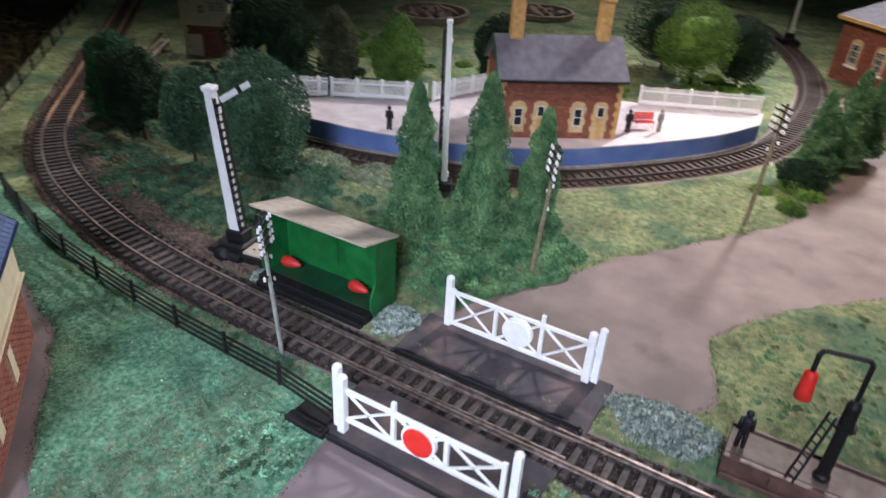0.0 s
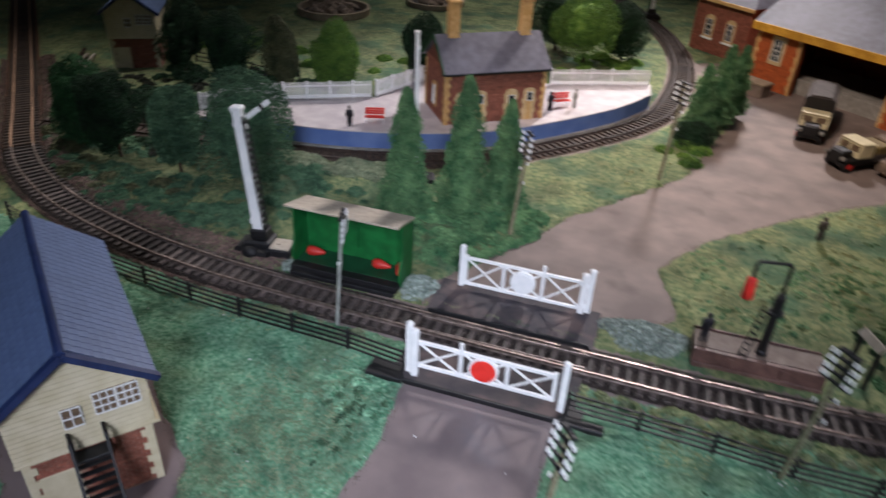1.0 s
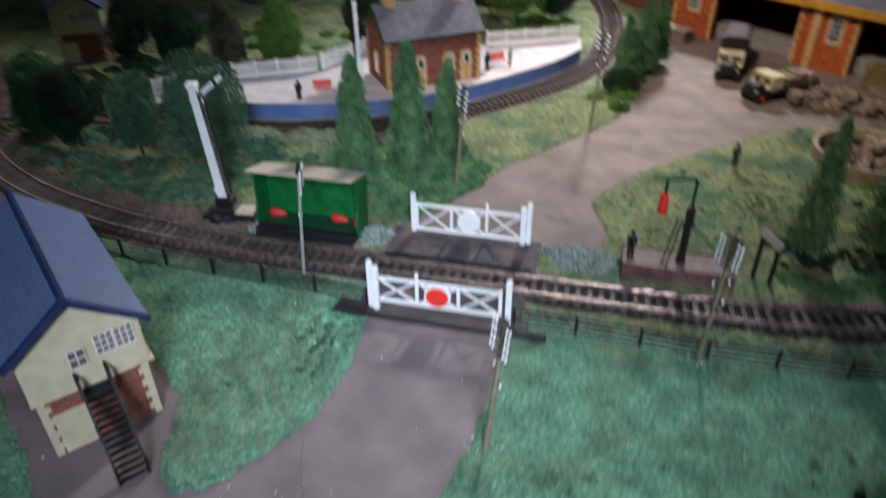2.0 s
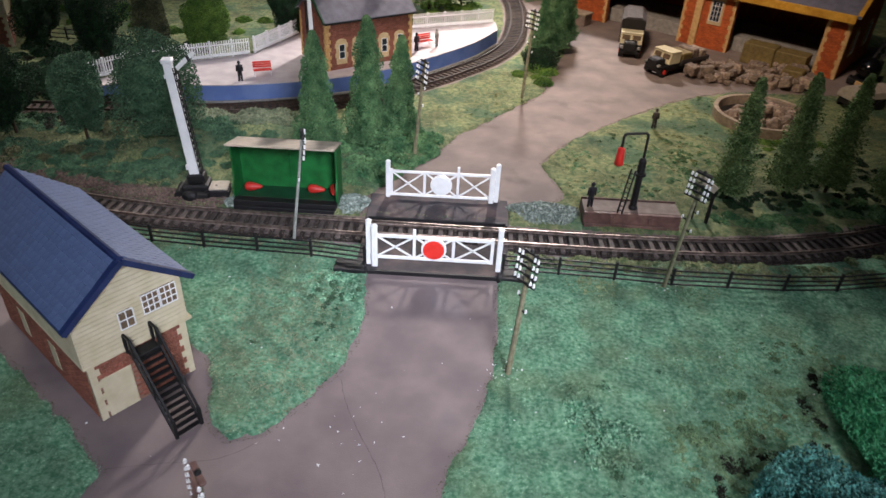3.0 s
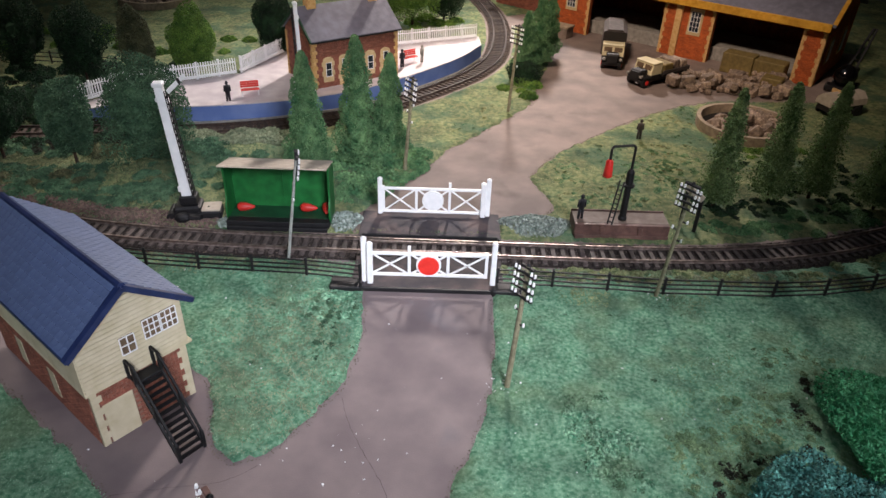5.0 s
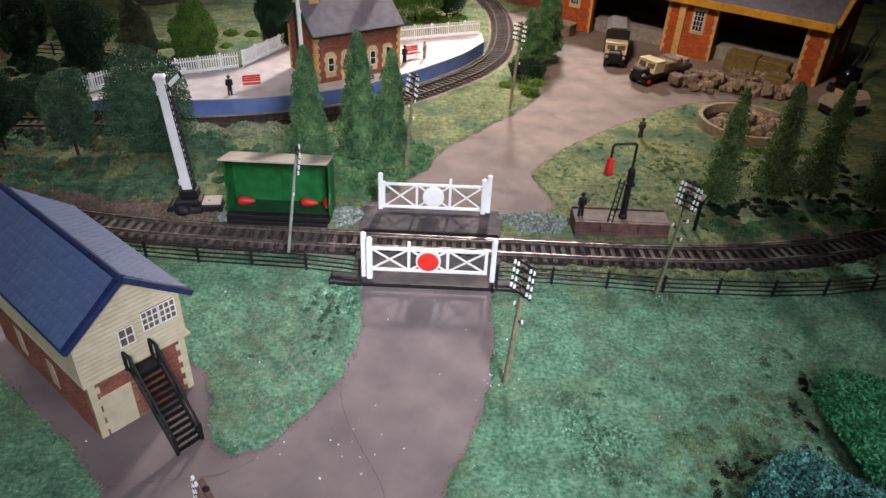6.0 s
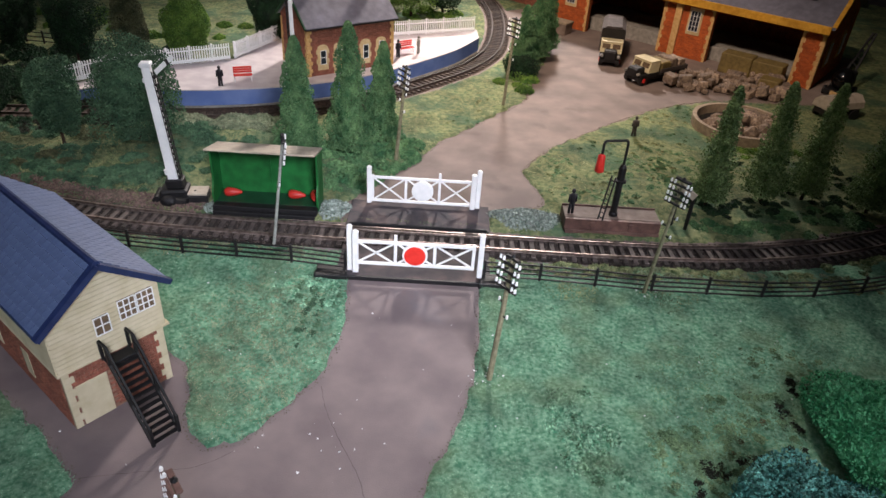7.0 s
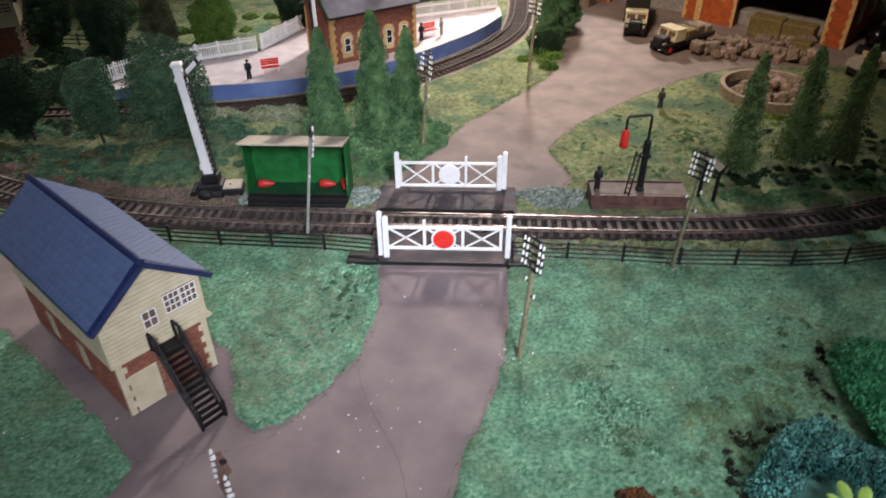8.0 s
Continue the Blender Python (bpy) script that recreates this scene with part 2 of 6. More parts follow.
def bar(p, q, w, h, bm=None):
    """A square bar from p to q, w wide and h deep."""
    p, q = Vector(p), Vector(q)
    b = bmesh.new()
    bmesh.ops.create_cube(b, size=1)
    b.transform(Matrix.Diagonal((w, h, (q - p).length, 1)))
    d = (q - p).normalized()
    side = d.cross(Vector((0, 1, 0)))
    if side.length < 0.1:
        side = Vector((1, 0, 0))
    side.normalize()
    up = d.cross(side).normalized()
    turn = Matrix((side, up, d)).transposed().to_4x4()
    b.transform(Matrix.Translation((p + q) / 2) @ turn)
    return merge(bm, b)


def extrude(poly, axis, a, c, bm=None):
    """A flat outline given in the plane across an axis, thickened from a to c along it."""
    b = bmesh.new()
    mk = {"x": lambda u, v, w: (w, u, v), "y": lambda u, v, w: (u, w, v), "z": lambda u, v, w: (u, v, w)}[axis]
    lo = [b.verts.new(mk(u, v, a)) for u, v in poly]
    hi = [b.verts.new(mk(u, v, c)) for u, v in poly]
    n = len(poly)
    b.faces.new(lo)
    b.faces.new(hi)
    for i in range(n):
        b.faces.new((lo[i], lo[(i + 1) % n], hi[(i + 1) % n], hi[i]))
    bmesh.ops.recalc_face_normals(b, faces=list(b.faces))
    return merge(bm, b)


def lathe(profile, n=16, bm=None, at=(0, 0, 0)):
    b = bmesh.new()
    rings = []
    for r, z in profile:
        rings.append([b.verts.new((at[0] + r * math.cos(2 * math.pi * k / n), at[1] + r * math.sin(2 * math.pi * k / n), at[2] + z)) for k in range(n)])
    for i in range(len(rings) - 1):
        for k in range(n):
            b.faces.new((rings[i][k], rings[i][(k + 1) % n], rings[i + 1][(k + 1) % n], rings[i + 1][k]))
    b.faces.new(rings[0])
    b.faces.new(rings[-1])
    bmesh.ops.recalc_face_normals(b, faces=list(b.faces))
    return merge(bm, b)


def ball(c, r, squash=(1, 1, 1), sub=2, bm=None):
    b = bmesh.new()
    bmesh.ops.create_icosphere(b, subdivisions=sub, radius=r)
    b.transform(Matrix.Translation(c) @ Matrix.Diagonal((*squash, 1)))
    return merge(bm, b)


def smooth_line(pts, step=0.004):
    """An even, rounded polyline through the points."""
    P = np.array(pts, float)
    P = np.vstack([2 * P[0] - P[1], P, 2 * P[-1] - P[-2]])
    out = []
    for i in range(1, len(P) - 2):
        a, b, c, d = P[i - 1], P[i], P[i + 1], P[i + 2]
        for t in np.linspace(0, 1, 24, endpoint=False):
            out.append(0.5 * (2 * b + (c - a) * t + (2 * a - 5 * b + 4 * c - d) * t * t + (3 * b - a - 3 * c + d) * t ** 3))
    out.append(P[-2])
    out = np.array(out)
    s = np.concatenate([[0], np.cumsum(np.linalg.norm(np.diff(out, axis=0), axis=1))])
    k = np.arange(0, s[-1], step)
    return np.stack([np.interp(k, s, out[:, j]) for j in range(out.shape[1])], 1)


def line_distance(X, Y, line):
    d = np.full(X.shape, 1e9)
    for p, q in zip(line[:-1], line[1:]):
        v = q - p
        t = np.clip(((X - p[0]) * v[0] + (Y - p[1]) * v[1]) / (v @ v), 0, 1)
        d = np.minimum(d, np.hypot(X - p[0] - t * v[0], Y - p[1] - t * v[1]))
    return d


def area_distance(X, Y, poly):
    """Distance to an outline, negative inside it."""
    inside = np.zeros(X.shape, bool)
    P = np.array(poly, float)
    Q = np.roll(P, -1, 0)
    for p, q in zip(P, Q):
        hit = ((p[1] > Y) != (q[1] > Y)) & (X < (q[0] - p[0]) * (Y - p[1]) / (q[1] - p[1] + 1e-12) + p[0])
        inside ^= hit
    d = line_distance(X, Y, np.vstack([P, P[:1]]))
    return np.where(inside, -d, d)


def waves(X, Y, size, seed):
    """Soft random relief, about -1 to 1."""
    r = np.random.RandomState(seed)
    out = np.zeros(X.shape)
    for k in range(14):
        a, f, ph = r.uniform(0, 6.28), r.uniform(0.5, 1.6) * 6.28 / size, r.uniform(0, 6.28)
        out += np.sin((X * math.cos(a) + Y * math.sin(a)) * f + ph)
    return out / 5


# ---- plan ----
MAIN = smooth_line([(-1.05, 0.715), (-0.855, 0.523), (-0.66, 0.330), (-0.565, 0.235), (-0.475, 0.147), (-0.39, 0.096), (-0.30, 0.0675), (-0.229, 0.055),
                    (-0.16, 0.050), (-0.054, 0.047), (0.059, 0.0455), (0.145, 0.045), (0.232, 0.049), (0.302, 0.062), (0.362, 0.082), (0.45, 0.122), (0.58, 0.21)], 0.0076)
LOOP = smooth_line([(-0.52, 0.222), (-0.42, 0.235), (-0.33, 0.246), (-0.285, 0.249), (-0.236, 0.255), (-0.185, 0.268), (-0.138, 0.286), (-0.091, 0.3095), (-0.056, 0.337), (-0.026, 0.368),
                    (0.009, 0.408), (0.045, 0.457), (0.073, 0.520), (0.086, 0.60), (0.090, 0.68), (0.086, 0.75), (0.068, 0.85), (0.028, 0.965), (-0.02, 1.075), (-0.07, 1.16)], 0.0076)
NEAR_ROAD = [(-0.046, 0.03), (-0.045, -0.008), (-0.039, -0.051), (-0.044, -0.097), (-0.062, -0.133), (-0.080, -0.156), (-0.097, -0.161), (-0.111, -0.149),
             (-0.124, -0.104), (-0.217, -0.030), (-0.30, 0.0), (-0.36, -0.03), (-0.272, -0.085), (-0.171, -0.163), (-0.150, -0.184), (-0.17, -0.26), (-0.10, -0.33),
             (0.0, -0.30), (0.010, -0.21), (0.016, -0.17), (0.029, -0.141), (0.040, -0.103), (0.044, -0.053), (0.044, -0.005), (0.044, 0.03)]
FAR_ROAD = [(-0.060, 0.075), (-0.060, 0.097), (-0.035, 0.14), (-0.008, 0.18), (0.012, 0.226), (0.052, 0.278), (0.104, 0.349), (0.146, 0.504), (0.164, 0.602),
            (0.09, 0.74), (0.20, 0.80), (0.60, 0.60), (0.47, 0.40), (0.40, 0.395), (0.33, 0.392), (0.294, 0.376), (0.249, 0.349), (0.19, 0.299), (0.114, 0.222), (0.088, 0.174),
            (0.104, 0.126), (0.098, 0.108), (0.058, 0.10), (0.055, 0.075)]
R2 = math.sqrt(0.5)


def relief(X, Y):
    """Height of the grass sheet."""
    h = 0.0016 + 0.0007 * waves(X, Y, 0.03, 1) + 0.0005 * waves(X, Y, 0.012, 2)
    # a bank between the halt and the station, and rising ground along the back edge
    h = h + 0.012 * np.exp(-(((X + 0.19) / 0.10) ** 2 + ((Y - 0.185) / 0.05) ** 2))
    edge = 0.004 * waves(X, Y, 0.02, 3)
    d = np.minimum(area_distance(X, Y, NEAR_ROAD), area_distance(X, Y, FAR_ROAD)) + 0.35 * edge
    g = np.clip((d + 0.003) / 0.006, 0, 1)
    h = -0.004 + (h + 0.004) * g * g * (3 - 2 * g)
    dt = np.minimum(line_distance(X, Y, MAIN[::3]), line_distance(X, Y, LOOP[::3]))
    k = np.clip((dt - 0.015) / 0.008, 0, 1)
    return -0.003 + (h + 0.003) * k * k * (3 - 2 * k)


def grid_sheet(name, u0, u1, v0, v1, step, material):
    u, v = np.arange(u0, u1 + step / 2, step), np.arange(v0, v1 + step / 2, step)
    U, V = np.meshgrid(u, v)
    X, Y = (U - V) * R2, (U + V) * R2
    Z = relief(X, Y)
    n, m = len(u), len(v)
    verts = np.stack([X.ravel(), Y.ravel(), Z.ravel()], 1)
    i = (np.arange(m - 1)[:, None] * n + np.arange(n - 1)[None]).ravel()
    faces = np.stack([i, i + 1, i + n + 1, i + n], 1)
    ob = raw(name, verts.tolist(), faces.tolist(), material, smooth=True)
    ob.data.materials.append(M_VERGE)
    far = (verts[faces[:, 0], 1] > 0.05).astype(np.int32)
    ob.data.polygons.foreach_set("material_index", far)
    return ob


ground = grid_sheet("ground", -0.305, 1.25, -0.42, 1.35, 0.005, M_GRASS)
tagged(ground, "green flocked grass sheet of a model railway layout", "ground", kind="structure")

bm = extrude([(-0.40, -0.35), (0.13, -0.35), (0.13, 0.030), (-0.40, 0.030)], "z", -0.006, 0.0)
road_near = tagged(part("road", bm, M_ROAD), "mauve-grey painted model road leading to the crossing", "road", kind="structure")
bm = extrude([(-0.10, 0.064), (0.62, 0.064), (0.62, 0.40), (0.75, 0.70), (0.20, 0.95), (0.05, 0.75), (-0.10, 0.3)], "z", -0.006, 0.0)
tagged(part("road", bm, M_YARD), "painted model road to the goods shed yard, browned for warm lamplight", "road", kind="structure")

def road_crack(line, width, parent):
    P = smooth_line(line, 0.003)
    r = np.random.RandomState(len(P))
    d = np.gradient(P, axis=0)
    d /= np.linalg.norm(d, axis=1)[:, None]
    side = np.stack([-d[:, 1], d[:, 0]], 1) * (width * r.uniform(0.3, 1.0, len(P)))[:, None]
    P = P + r.uniform(-0.0003, 0.0003, P.shape)
    v = [(x, y, 0.0002) for x, y in np.vstack([P + side, P - side])]
    n = len(P)
    o = raw("crack", v, [(i, i + 1, n + i + 1, n + i) for i in range(n - 1)], M_CRACK, parent)
    o["label"] = "thin dark crack in the paint"


road_crack([(-0.046, -0.112), (-0.040, -0.130), (-0.029, -0.152), (-0.016, -0.176), (-0.008, -0.205)], 0.00026, road_near)
road_crack([(-0.150, -0.182), (-0.120, -0.176), (-0.098, -0.172), (-0.080, -0.160)], 0.0002, road_near)

# the board under it, and the room round it
bm = bmesh.new()
for (a, b, c, d) in ((-0.306, 1.252, -0.422, 1.352),):
    extrude([((u - v) * R2, (u + v) * R2) for u, v in ((a, c), (b, c), (b, d), (a, d))], "z", -0.07, -0.0075, bm)
board = tagged(part("baseboard", bm, M_BOARD), "plywood baseboard under the model landscape", "baseboard", kind="structure")
W = 2.4
# Except the west wall, walls and ceiling are unseen, pale to bounce light.
for nm, a in (("wall_north", (-W, W, W, W + 0.1)), ("wall_south", (-W, W, -W - 0.1, -W)), ("wall_east", (W, W + 0.1, -W, W)), ("wall_west", (-W - 0.1, -W, -W, W))):
    tagged(part(nm, box(a[0], a[1], a[2], a[3], -0.9, 1.6, 0), M_WALL if nm == "wall_west" else M_PALEWALL), "plain dark navy room wall" if nm == "wall_west" else "unseen room wall, made pale to bounce light", "wall", kind="structure")
tagged(part("floor", box(-W, W, -W, W, -1.0, -0.9, 0), M_FLOOR), "dark carpet floor of the room", "floor", kind="structure")
tagged(part("ceiling", box(-W, W, -W, W, 1.6, 1.7, 0), M_CEIL), "unseen ceiling of the room, made pale to bounce light", "ceiling", kind="structure")


# ---- tracks ----
def offset_line(line, d):
    t = np.gradient(line, axis=0)
    t /= np.linalg.norm(t, axis=1)[:, None]
    return line + d * np.stack([-t[:, 1], t[:, 0]], 1)


def ribbon(line, profile):
    """Sweeps a profile of (side, height) along a line."""
    b = bmesh.new()
    rows = [offset_line(line, s) for s, z in profile]
    v = [[b.verts.new((rows[j][i][0], rows[j][i][1], profile[j][1])) for j in range(len(profile))] for i in range(len(line))]
    for i in range(len(line) - 1):
        for j in range(len(profile) - 1):
            b.faces.new((v[i][j], v[i][j + 1], v[i + 1][j + 1], v[i + 1][j]))
    bmesh.ops.recalc_face_normals(b, faces=list(b.faces))
    return b


def railway(line, label, rail_material, sleeper_material, bed_material):
    track = empty("railway_track", Matrix(), label, "track")
    part("ballast", ribbon(line, [(-0.021, -0.003), (-0.016, 0.0006), (0.016, 0.0006), (0.021, -0.003)]), bed_material, track, "dark brown ballast")
    for s in (-0.00905, 0.00905):
        part("rail", ribbon(line, [(s - 0.0011, 0.0022), (s - 0.0004, 0.0027), (s - 0.0007, 0.0046), (s + 0.0007, 0.0046), (s + 0.0004, 0.0027), (s + 0.0011, 0.0022)]), rail_material, track, "rust-brown rail with a polished top")
    first = None
    t = np.gradient(line, axis=0)
    for i in range(len(line)):
        m = pose(line[i][0], line[i][1], 0.0, 0, 0, math.degrees(math.atan2(t[i][1], t[i][0])) + random.uniform(-1.2, 1.2))
        if first is None:
            first = part("sleeper", box(-0.0018, 0.0018, -0.0150, 0.0150, 0.0002, 0.0023, 0.0003), sleeper_material, track)
            first.matrix_basis = m
        else:
            put_mesh(first, m, track)
    return track


CUT = int(np.argmin(np.abs(MAIN[:, 0] + 0.487)))
railway(MAIN[CUT:], "single model railway track on dark ballast, curving through the crossing", M_RAIL, M_SLEEPER, M_BALLAST)
railway(MAIN[:CUT + 1], "rust-brown straight track on a brown bed along the board edge", M_RUSTRAIL, M_OLDSLEEPER, M_RUSTBED)
railway(LOOP, "model railway track curving round the station platform", M_OLDRAIL, M_OLDSLEEPER, M_OLDBED)

# ---- level crossing ----
crossing = empty("level_crossing", pose(0, 0, 0), "dark grey level crossing deck with black edging between white gates", "level crossing")
part("deck_panel", box(-0.054, 0.054, -0.006, 0.0335, -0.003, 0.0022), M_DECK, crossing)
part("deck_panel", box(-0.056, 0.056, 0.0590, 0.102, -0.003, 0.0020), M_DECK, crossing)
part("edging", box(-0.046, 0.046, -0.0080, -0.0060, -0.002, 0.0030), M_BLACK, crossing, "black plastic edging")
part("edging", box(-0.0530, 0.0530, 0.0600, 0.0616, 0.0018, 0.0050), M_BLACK, crossing, "black plastic edging")
for x0, x1 in ((-0.068, -0.0455), (0.0455, 0.071)):
    part("wing", box(x0, x1, -0.0105, -0.0045, -0.002, 0.0045, 0.0005), M_BLACK, crossing, "black plastic edging")
    part("wing", box(x0 if x0 < 0 else 0.0475, -0.0475 if x0 < 0 else x1 - 0.012, -0.0040, 0.0050, -0.002, 0.0030, 0.0005), M_BLACK, crossing, "black plastic edging")
for x in (-0.0545, 0.0530):
    part("edging", box(x, x + 0.0015, 0.0575, 0.0605, 0.0018, 0.0048), M_BLACK, crossing, "black plastic edging")
for s in (-0.0062, 0.0062):
    part("check_rail", box(-0.054, 0.054, 0.0460 + s - 0.0005, 0.0460 + s + 0.0005, 0.0022, 0.0042), M_RAIL, crossing, "steel check rail")


def crossing_gate(name, m, mirror, disc_material, label, twin, low, high, tall, clap):
    g = empty(name, m, label, "gate", "crossing gates")
    k = -1 if mirror else 1
    W2, Z0, Z1 = 0.0402, low, high

    def P(x, z):
        return (k * x, 0, z)
    part("top_rail", bar(P(-W2, Z1), P(W2, Z1), 0.0019, 0.0016), M_WHITE, g)
    part("bottom_rail", bar(P(-W2, Z0), P(W2, Z0), 0.0019, 0.0016), M_WHITE, g)
    for x, a, c in ((-W2, Z0 - 0.001, Z1 + 0.004), (-0.0135, Z0, Z1 + 0.0062), (0.0135, Z0, Z1), (W2, Z0 - 0.001, Z1 + 0.002)):
        part("stile", bar(P(x, a), P(x, c), 0.0021, 0.0018), M_WHITE, g)
    for x0, x1 in ((-W2, -0.0135), (-0.0135, 0.0135), (0.0135, W2)):
        part("brace", bar(P(x0, Z0), P(x1, Z1), 0.0011, 0.0010), M_WHITE, g)
        part("brace", bar(P(x0, Z1), P(x1, Z0), 0.0011, 0.0010), M_WHITE, g)
    zc = (Z0 + Z1) / 2
    ring = part("target_disc", rod((0, -0.0014, zc), (0, 0.0010, zc), 0.0087, n=40), M_WHITE, g)
    part("target_face", rod((0, -0.0022, zc), (0, -0.00142, zc), 0.0073, n=40), disc_material, ring)
    # posts: a hanging post with a second one beside it, and a clapping post
    def post(x, y, h, w):
        b = box(x - w / 2, x + w / 2, y - w / 2, y + w / 2, 0.0005, h - 0.0012, 0.0003)
        lathe([(w * 0.55, h - 0.0014), (w * 0.62, h - 0.0006), (w * 0.35, h + 0.0004)], 10, b, (x, y, 0))
        return b
    part("gate_post", post(k * -0.0450, 0.0012, tall, 0.0036), M_WHITE, g)
    if twin:
        part("gate_post", post(k * -0.0408, -0.0010, tall - 0.0027, 0.0040), M_WHITE, g)
    part("gate_post", post(k * clap, 0.0005, tall - 0.0012, 0.0036), M_WHITE, g)
    for z in (Z0 + 0.002, Z1 - 0.002):
        part("hinge", box(k * -0.0428 - 0.0010, k * -0.0428 + 0.0010, -0.0016, 0.0016, z - 0.0007, z + 0.0007), M_WHITE, g)
    return g


crossing_gate("crossing_gate", pose(0.0005, 0, 0.0022), False, M_RED, "white lattice crossing gate with a red disc, closed across the road", True, 0.0075, 0.0248, 0.0362, 0.0453)
crossing_gate("crossing_gate", pose(0.0014, 0.0970, 0.0022), True, M_WHITE, "white lattice crossing gate with a white disc, closed across the road", True, 0.0032, 0.0240, 0.0340, 0.0430)


# ---- lineside fence ----
def rail_fence(name, line, label, spacing=0.039, h=0.0150, rails=4, group=""):
    f = empty(name, Matrix(), label, "fence", group)
    P = smooth_line(line, spacing)
    for i, p in enumerate(P):
        part("post", box(p[0] - 0.0009, p[0] + 0.0009, p[1] - 0.0009, p[1] + 0.0009, -0.001, h + 0.0012, 0.0002), M_BLACK, f)
    for i in range(len(P) - 1):
        for k in range(rails):
            z = h * (k + 0.75) / rails
            part("rail", bar((P[i][0], P[i][1], z), (P[i + 1][0], P[i + 1][1], z), 0.0009, 0.0010), M_BLACK, f)
    return f


rail_fence("lineside_fence", [(-0.0480, 0.0025), (-0.088, 0.0075), (-0.125, 0.009), (-0.167, 0.011), (-0.208, 0.0145), (-0.247, 0.019), (-0.29, 0.025), (-0.33, 0.034), (-0.40, 0.055)],
           "black four-rail post fence beside the railway track")
rail_fence("lineside_fence", [(0.0495, 0.003), (0.089, 0.002), (0.126, 0.0), (0.161, -0.003), (0.203, -0.003), (0.238, -0.003), (0.273, -0.0), (0.31, 0.007), (0.36, 0.022), (0.44, 0.06)],
           "black four-rail post fence beside the railway track")
rail_fence("board_fence", [(-0.54, 0.13), (-0.70, 0.29), (-0.92, 0.51), (-1.1, 0.69)], "dark wooden fence along the edge of the board", 0.05, 0.016, 3)


rail_fence("back_fence", [(-0.50, 0.445), (-0.44, 0.440), (-0.38, 0.428), (-0.33, 0.436)], "dark wooden fence among the trees behind the platform", 0.022, 0.016, 3)


# ---- waiting shelter ----
def shelter():
    g = empty("waiting_shelter", pose(-0.1205, 0.0755, 0.0), "green open-fronted platform waiting shelter with a pale sloping roof", "shelter")
    w, d = 0.0405, 0.024
    part("back_wall", box(-w, w, d - 0.0015, d, 0.001, 0.045), M_GREEN, g)
    for s in (-1, 1):
        b = extrude([(0.0, 0.010), (0.0, 0.016), (0.004, 0.024), (0.004, 0.0505), (d, 0.0445), (d, 0.001), (0.003, 0.001)], "x", s * w - 0.0007, s * w + 0.0007)
        part("side_wall", b, M_GREEN, g)
    b = extrude([(-0.006, 0.0535), (-0.006, 0.0548), (d + 0.003, 0.0462), (d + 0.003, 0.0449)], "x", -w - 0.0006, w + 0.0006)
    part("roof", b, M_TAN, g, "pale buff sloping roof")
    part("floor", box(-w, w, -0.0045, 0.0030, 0.0, 0.0062), M_BLACK, g, "black raised floor edge")
    part("floor", box(-w + 0.0008, w - 0.0008, 0.0031, d - 0.0016, 0.0, 0.0060), M_DEEPGREEN, g, "dark green floor")
    part("step", box(-w + 0.001, w - 0.001, -0.0085, -0.0047, 0.0, 0.0034), M_BLACK, g)
    part("batten", box(-0.0006, 0.0006, d - 0.0024, d - 0.0014, 0.0135, 0.0452), M_GREEN, g)
    return g


shelter()


def fire_bucket(m):
    ob = part("fire_bucket", lathe([(0.0004, 0.0), (0.0013, 0.0008), (0.0026, 0.0045), (0.0036, 0.0082), (0.0036, 0.0118), (0.0024, 0.0136), (0.0005, 0.0142)], 18), M_BUCKET, smooth=True)
    ob.matrix_world = m
    return tagged(ob, "red conical fire bucket lying on the shelter floor", "bucket", "fire buckets")


for bx, by, turn in ((-0.1420, 0.0885, 4), (-0.0915, 0.0890, -4), (-0.0833, 0.0815, -82)):
    fire_bucket(pose(bx, by, 0.0099, 0, -90, turn))


